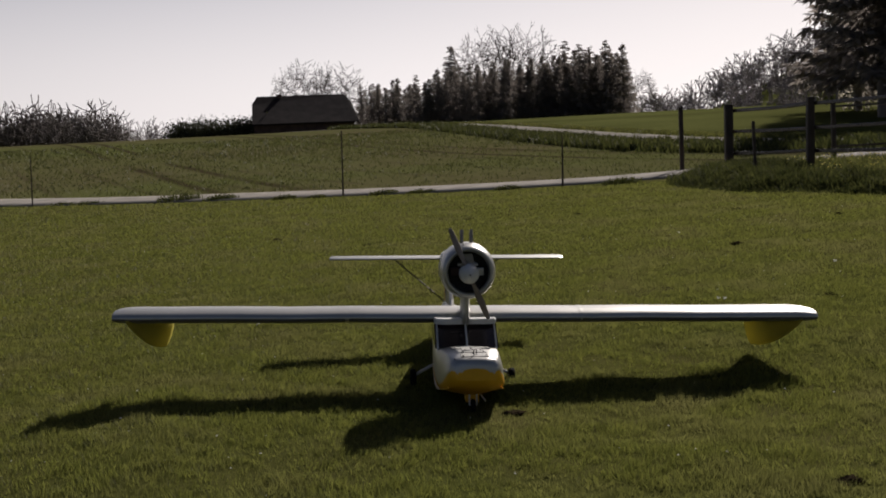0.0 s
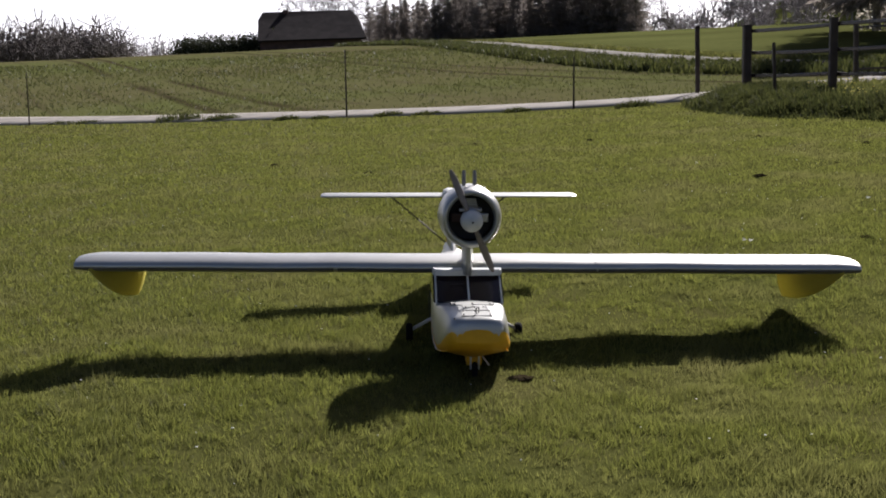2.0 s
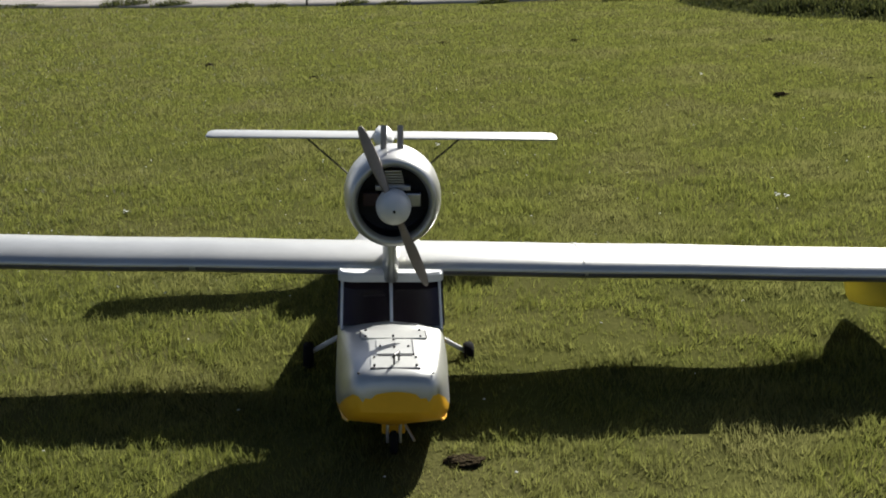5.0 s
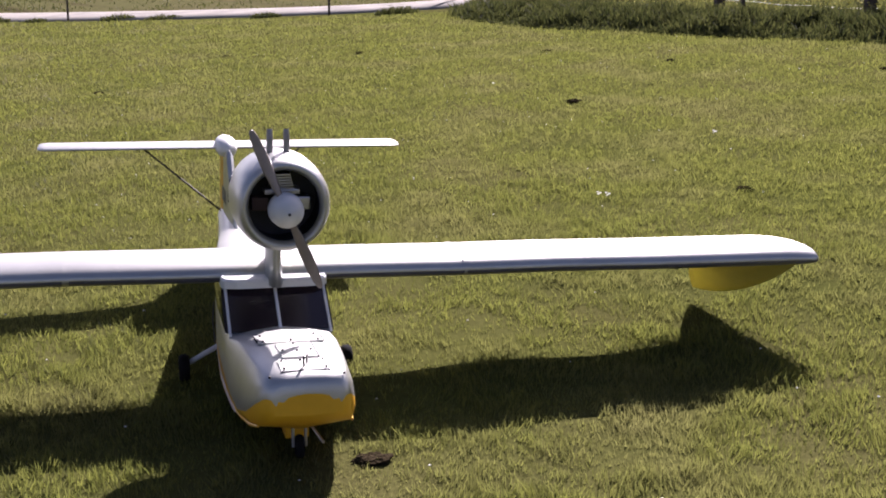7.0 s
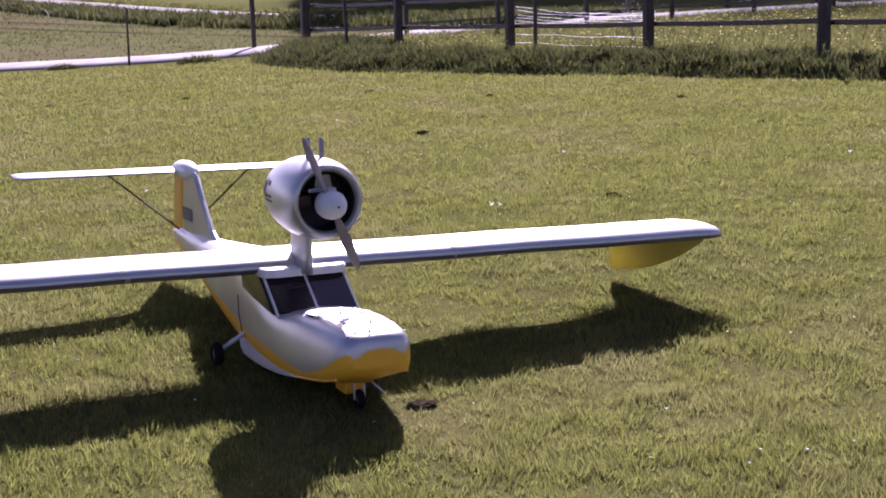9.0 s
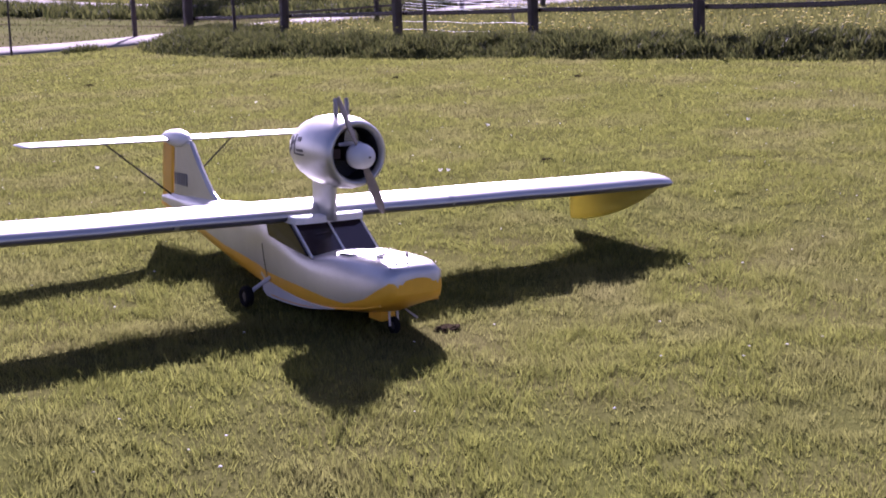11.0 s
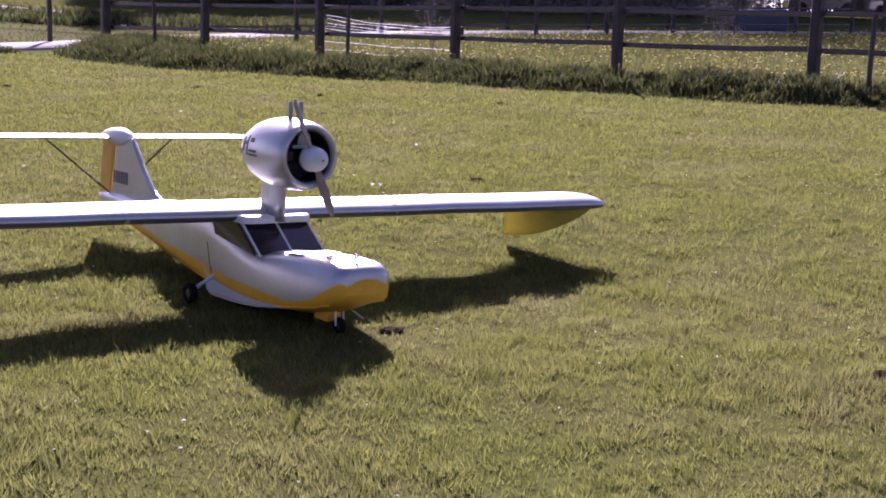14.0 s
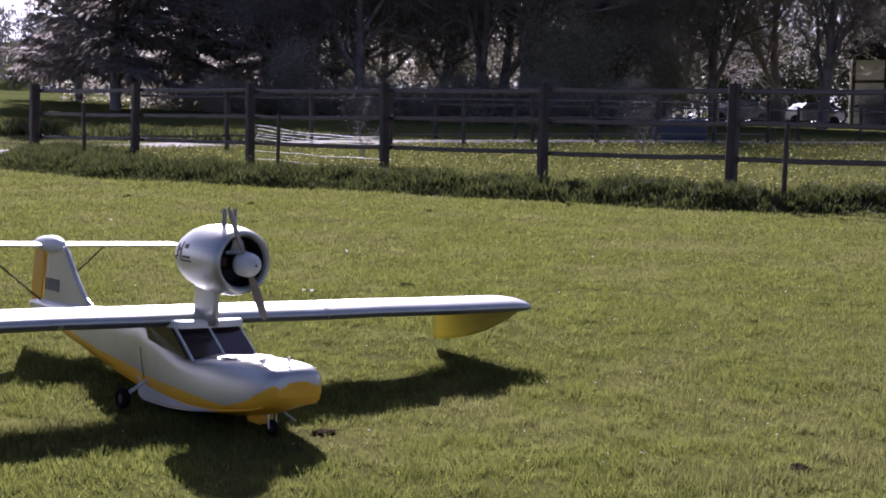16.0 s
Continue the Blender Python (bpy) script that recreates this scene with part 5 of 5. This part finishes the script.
def blades(name, x, y, tall, wide, material, label, category, lean=0.5, foot=None):
    """Many small bent blades, as one mesh: each one a quad and a tip."""
    n = len(x)
    z = height(x, y) + relief(x, y) - 0.004
    a = rng.uniform(0, 2 * np.pi, n)
    b = rng.uniform(0, 2 * np.pi, n)
    le = rng.uniform(0.1, 1.0, n) * lean * tall
    w = wide * rng.uniform(0.7, 1.3, n) / 2
    dx, dy = np.cos(a) * w, np.sin(a) * w
    lx, ly = np.cos(b) * le, np.sin(b) * le
    p = np.empty((n, 5, 3), np.float32)
    p[:, 0] = np.stack([x - dx, y - dy, z], 1)
    p[:, 1] = np.stack([x + dx, y + dy, z], 1)
    p[:, 2] = np.stack([x + dx * 0.8 + lx * 0.35, y + dy * 0.8 + ly * 0.35, z + tall * 0.55], 1)
    p[:, 3] = np.stack([x - dx * 0.8 + lx * 0.35, y - dy * 0.8 + ly * 0.35, z + tall * 0.55], 1)
    p[:, 4] = np.stack([x + lx, y + ly, z + tall * rng.uniform(0.85, 1.0, n)], 1)
    me = bpy.data.meshes.new(name)
    me.vertices.add(n * 5)
    me.vertices.foreach_set("co", p.ravel())
    i = np.arange(n)[:, None] * 5
    loops = np.concatenate([i + [0, 1, 2, 3], i + [3, 2, 4]], 1).astype(np.int32)
    me.loops.add(n * 7)
    me.loops.foreach_set("vertex_index", loops.ravel())
    me.polygons.add(n * 2)
    me.polygons.foreach_set("loop_start", (np.arange(n)[:, None] * 7 + [0, 4]).astype(np.int32).ravel())
    me.update(calc_edges=True)
    ob = finish(new(name, me), material)
    return tagged(ob, label, category, kind="stuff")


def clumpy(x, y, s):
    wx, wy = x + 0.5 / s * np.sin(2.1 * s * y + 1), y + 0.5 / s * np.sin(1.9 * s * x)
    a = np.sin(s * (1.7 * wx + 1.1 * wy)) * np.sin(s * (1.3 * wy - 0.6 * wx) + 2)
    b = np.sin(s * (3.9 * wx - 2.2 * wy) - 2) * np.sin(s * (4.3 * wy + 1.9 * wx) + 1)
    c = np.sin(s * (8.1 * wx + 3.1 * wy)) * np.sin(s * (7.3 * wy - 4.4 * wx) + 3)
    return 0.8 * a + 0.55 * b + 0.45 * c


def scatter_lawn():
    # dense where one stands close, thinning outwards with broader blades
    d = np.linspace(0, 36, 2000)
    thick = 16500 / (1 + (d / 4.3) ** 2.0)
    share = np.cumsum(thick * d)
    n = int(min(3100000, 2 * np.pi * share[-1] * (d[1] - d[0]) * 1.5))
    r = np.interp(rng.uniform(0, share[-1], n), share, d)
    a = rng.uniform(0, 2 * np.pi, n)
    x, y = 0.5 + r * np.sin(a), -1.0 + r * np.cos(a)
    keep = rng.uniform(0, 1, n) < (0.22 + 0.78 * smoothstep(-7.0, -3.2, y)) * (0.3 + 0.7 * smoothstep(-7.0, -3.4, x + 0.4 * y * (y > 0)))
    x, y, r = x[keep], y[keep], r[keep]
    keep = (beyond(x, y, LAWN_EDGE) < 0.1) & (beyond(x, y, ROAD) < -1.2)
    x, y, r = x[keep], y[keep], r[keep]
    fine, mid, big = speckle(x, y, 0.05, 1), speckle(x, y, 0.14, 2), speckle(x, y, 0.7, 3)
    lush = 0.34 * fine + 0.46 * mid + 0.20 * big
    lush = 0.5 + (lush - 0.5) / (1 + (r / 9.0) ** 2)
    keep = rng.uniform(0.14, 0.54, len(x)) < lush
    x, y, r, lush = x[keep], y[keep], r[keep], lush[keep]
    n = len(x)
    tall = (0.010 + 0.016 * rng.uniform(0.2, 1, n) + 0.075 * np.clip(lush - 0.42, 0, 1) / (1 + (r / 8.0) ** 2)) * (1 + 0.042 * r)
    tall = np.where(rng.uniform(0, 1, n) < 0.004, tall * 1.8, tall)
    z = height(x, y) + relief(x, y) - 0.003
    # blades of a tuft lean together
    b = 6.283 * 1.6 * speckle(x, y, 0.09, 5) + rng.normal(0, 1.0, n)
    le = rng.uniform(0.05, 0.9, n) * tall
    a = rng.uniform(0, 2 * np.pi, n)
    w = 0.0040 * (1 + (r / 3.3) ** 2.1) ** 0.40 * rng.uniform(0.6, 1.3, n) / 2
    dx, dy = np.cos(a) * w, np.sin(a) * w
    p = np.empty((n, 3, 3), np.float32)
    p[:, 0] = np.stack([x - dx, y - dy, z], 1)
    p[:, 1] = np.stack([x + dx, y + dy, z], 1)
    p[:, 2] = np.stack([x + np.cos(b) * le, y + np.sin(b) * le, z + tall], 1)
    ob = raw("lawn_grass", p.reshape(-1, 3), np.arange(n * 3).reshape(-1, 3), BLADE)
    tagged(ob, "short mown lawn grass, backlit and slightly clumpy", "grass", kind="stuff")


scatter_lawn()


def along(line, n, lo, hi):
    """Points beside a line of corners, on its far side."""
    pts = np.array(line)
    seg = np.linalg.norm(np.diff(pts, axis=0), axis=1)
    k = rng.choice(len(seg), n, p=seg / seg.sum())
    t = rng.uniform(0, 1, n)[:, None]
    p = pts[k] * (1 - t) + pts[k + 1] * t
    d = (pts[k + 1] - pts[k]) / seg[k][:, None]
    nr = np.stack([-d[:, 1], d[:, 0]], 1)
    return p + nr * rng.uniform(lo, hi, n)[:, None]


def scatter_bank():
    p = along(LAWN_EDGE, 90000, -0.05, 1.25)
    cl = clumpy(p[:, 0], p[:, 1], 1.6)
    e = beyond(p[:, 0], p[:, 1], LAWN_EDGE)
    keep = rng.uniform(-1.6, 1.0, len(p)) < cl
    p, cl, e = p[keep], cl[keep], e[keep]
    tall = 0.05 + 0.22 * rng.uniform(0.2, 1, len(p)) * np.clip(0.7 + 0.5 * cl, 0.25, 1.7) * smoothstep(-0.1, 0.3, e)
    blades("bank_weeds", p[:, 0], p[:, 1], tall, 0.020, WEED, "tall dark grass and weeds along the bank under the fence", "weeds", 0.8)
    # wild end of the bank beside the pole
    n = 16000
    x, y = rng.normal(6.3, 0.6, n), rng.normal(16.6, 1.0, n)
    keep = (beyond(x, y, ROAD) < -1.3) & (beyond(x, y, LAWN_EDGE) > -0.2)
    x, y = x[keep], y[keep]
    blades("corner_weeds", x, y, 0.07 + 0.17 * rng.uniform(0, 1, len(x)), 0.022, WEED, "overgrown weeds heaped at the corner of the fence", "weeds", 0.8)


scatter_bank()


def scatter_paddock():
    n = 130000
    k = rng.uniform(0, 1, n)
    x, y = rng.uniform(6, 30, n), rng.uniform(-6, 22, n)
    e = beyond(x, y, LAWN_EDGE)
    keep = (e > 1.5) & (beyond(x, y, ROAD) < -1.4) & (np.hypot(x - 7, y - 8) < 24)
    x, y = x[keep], y[keep]
    blades("paddock_grass", x, y, 0.07 + 0.11 * rng.uniform(0, 1, len(x)), 0.018, PADDOCK, "long sunlit paddock grass behind the fence", "grass", 0.8)
    n = 7000
    x, y = rng.uniform(6, 28, n), rng.uniform(-5, 20, n)
    keep = (beyond(x, y, LAWN_EDGE) > 1.8) & (beyond(x, y, ROAD) < -1.5) & (rng.uniform(-1.5, 1, n) < clumpy(x, y, 0.5))
    flowers("paddock_dandelions", x[keep], y[keep], 0.17, 0.026, DANDELION, "yellow dandelions scattered through the paddock grass", "dandelions")


def flowers(name, x, y, lift, r, material, label, category):
    """Small domed flower heads, one mesh."""
    n = len(x)
    z = height(x, y) + relief(x, y) + lift * rng.uniform(0.6, 1.2, n)
    ring = np.array([(math.cos(a), math.sin(a), 0) for a in (0, 1.047, 2.094, 3.142, 4.189, 5.236)] + [(0, 0, 0.5), (0, 0, -0.4)])
    v = (np.stack([x, y, z], 1)[:, None] + ring[None] * (r * rng.uniform(0.7, 1.2, n))[:, None, None]).reshape(-1, 3)
    f = np.array([(k, (k + 1) % 6, 6) for k in range(6)] + [((k + 1) % 6, k, 7) for k in range(6)])
    raw_ob = raw(name, v, (np.arange(n)[:, None, None] * 8 + f[None]).reshape(-1, 3), material)
    return tagged(raw_ob, label, category, kind="stuff")


scatter_paddock()


def scatter_fields():
    # young crop in the field, rough grass beside the farm track
    n = 75000
    x, y = rng.uniform(-26, 16, n), 18 + 52 * rng.uniform(0, 1, n) ** 1.5
    keep = (beyond(x, y, ROAD) > 1.4) & (beyond(x, y, TRACK) > 1.6) & (rng.uniform(0.1, 0.8, n) < 0.5 * speckle(x, y, 0.5, 8) + 0.5 * speckle(x, y, 3.1, 9))
    x, y = x[keep], y[keep]
    far = 1 + (y - 18) * 0.03
    blades("young_crop", x, y, (0.03 + 0.04 * rng.uniform(0, 1, len(x))) * far, 0.024 * far, CROPLEAF, "thin young green crop on brown soil", "crop", 0.8)
    p = along(TRACK[:7], 42000, 1.3, 3.6)
    cl = clumpy(p[:, 0], p[:, 1], 0.9)
    p, cl = p[cl > -0.9], cl[cl > -0.9]
    blades("track_bank", p[:, 0], p[:, 1], (0.10 + 0.26 * rng.uniform(0, 1, len(p))) * (1 + 0.35 * np.clip(cl, -0.8, 1.2)), 0.05, WEED, "rough dark grass bank below the farm track", "weeds", 0.8)
    p = along(TRACK[:7], 12000, -2.3, -1.4)
    blades("track_verge", p[:, 0], p[:, 1], 0.07 + 0.12 * rng.uniform(0, 1, len(p)), 0.04, PADDOCK, "grassy verge above the farm track", "weeds", 0.8)


scatter_fields()


def tuft(x, y, r, h, n, label, group):
    """A tuft of long grass."""
    t = rng.uniform(0, 2 * np.pi, n)
    q = r * np.sqrt(rng.uniform(0, 1, n))
    ob = blades("grass_tuft", x + q * np.cos(t), y + 0.5 * q * np.sin(t), h * (0.5 + 0.5 * rng.uniform(0, 1, n)) * (1.15 - q / r * 0.6), 0.02, WEED, label, "grass tuft", 0.9)
    tagged(ob, group=group, kind="object")


for x, y, r, h in ((-5.3, 24.0, 0.62, 0.32), (-4.2, 23.1, 0.45, 0.24), (-2.55, 21.4, 0.28, 0.16), (-1.8, 20.9, 0.22, 0.12), (-0.30, 20.1, 0.34, 0.17), (0.5, 19.5, 0.34, 0.13), (2.2, 18.3, 0.3, 0.13), (4.3, 17.0, 0.4, 0.20), (-8.0, 25.7, 0.5, 0.14), (-8.8, 26.2, 0.4, 0.12)):
    tuft(x, y, r, h, 320, "dark tuft of long grass on the verge of the road", "tufts along the verge")


def clod(x, y, r, tall, material, label, name="clod", category="clod", n=0):
    """A crumbly heap on the grass: one lumpy mound."""
    bm = bmesh.new()
    bmesh.ops.create_icosphere(bm, subdivisions=4, radius=r)
    o = Vector((x * 13.1, y * 7.7, 3.0))
    for v in bm.verts:
        d = v.co.normalized()
        k = 0.85 + 0.35 * noise.noise(d * 1.6 + o) + 0.22 * noise.noise(d * 4.2 + o) + 0.16 * noise.noise(d * 9.0 + o) + 0.1 * noise.noise(d * 19.0 + o)
        v.co = Vector((d.x * r * k * 1.15, d.y * r * k, max(d.z, -0.3) * r * k * tall))
    bmesh.ops.translate(bm, vec=(x, y, base(x, y) + r * 0.06), verts=bm.verts)
    return tagged(part(name, bm, material), label, category, "clods on the lawn")


clod(0.18, -0.22, 0.050, 0.38, SOIL, "low crumbled molehill beside the nose wheel", "molehill", "molehill")
for x, y, r in ((2.76, 2.34, 0.045), (4.49, 0.11, 0.05), (3.6, 0.05, 0.035), (1.26, -1.73, 0.05), (3.13, 5.77, 0.06), (-1.86, 10.66, 0.06), (0.9, 11.6, 0.06), (2.4, 10.9, 0.06), (-0.6, 8.9, 0.05), (4.3, 9.6, 0.05), (5.0, 7.9, 0.05), (4.1, 6.4, 0.04), (6.3, 6.2, 0.05), (5.6, 4.2, 0.035)):
    clod(x, y, r, 0.5, SOIL, "small dark clod of earth lying on the lawn", n=6)


def daisy(x, y):
    bm = bmesh.new()
    z = base(x, y)
    for k in range(5):
        a = 1.26 * k
        c = Vector((x + 0.010 * math.cos(a), y + 0.008 * math.sin(a), z + 0.028 + 0.006 * math.sin(3 * a)))
        q = bmesh.ops.create_icosphere(bm, subdivisions=1, radius=0.0065)
        for v in q["verts"]:
            v.co = Vector((v.co.x, v.co.y, v.co.z * 0.5)) + c
    tagged(part("white_flower", bm, PETAL), "small white flower standing in the lawn", "flower", "white flowers")


for x, y in ((2.0, 2.52), (2.03, 2.47), (3.4, 3.9), (-1.4, 3.2), (4.9, 2.5), (0.4, 4.6), (2.9, 7.2)):
    daisy(x, y)
p = rng.uniform(-1, 1, (900, 2)) * [7, 9] + [1.5, 4]
p = p[(beyond(p[:, 0], p[:, 1], LAWN_EDGE) < -0.3) & (p[:, 1] > -5)]
flowers("lawn_daisies", p[:, 0], p[:, 1], 0.028, 0.0055, PETAL, "tiny white daisies dotted over the lawn", "daisies")
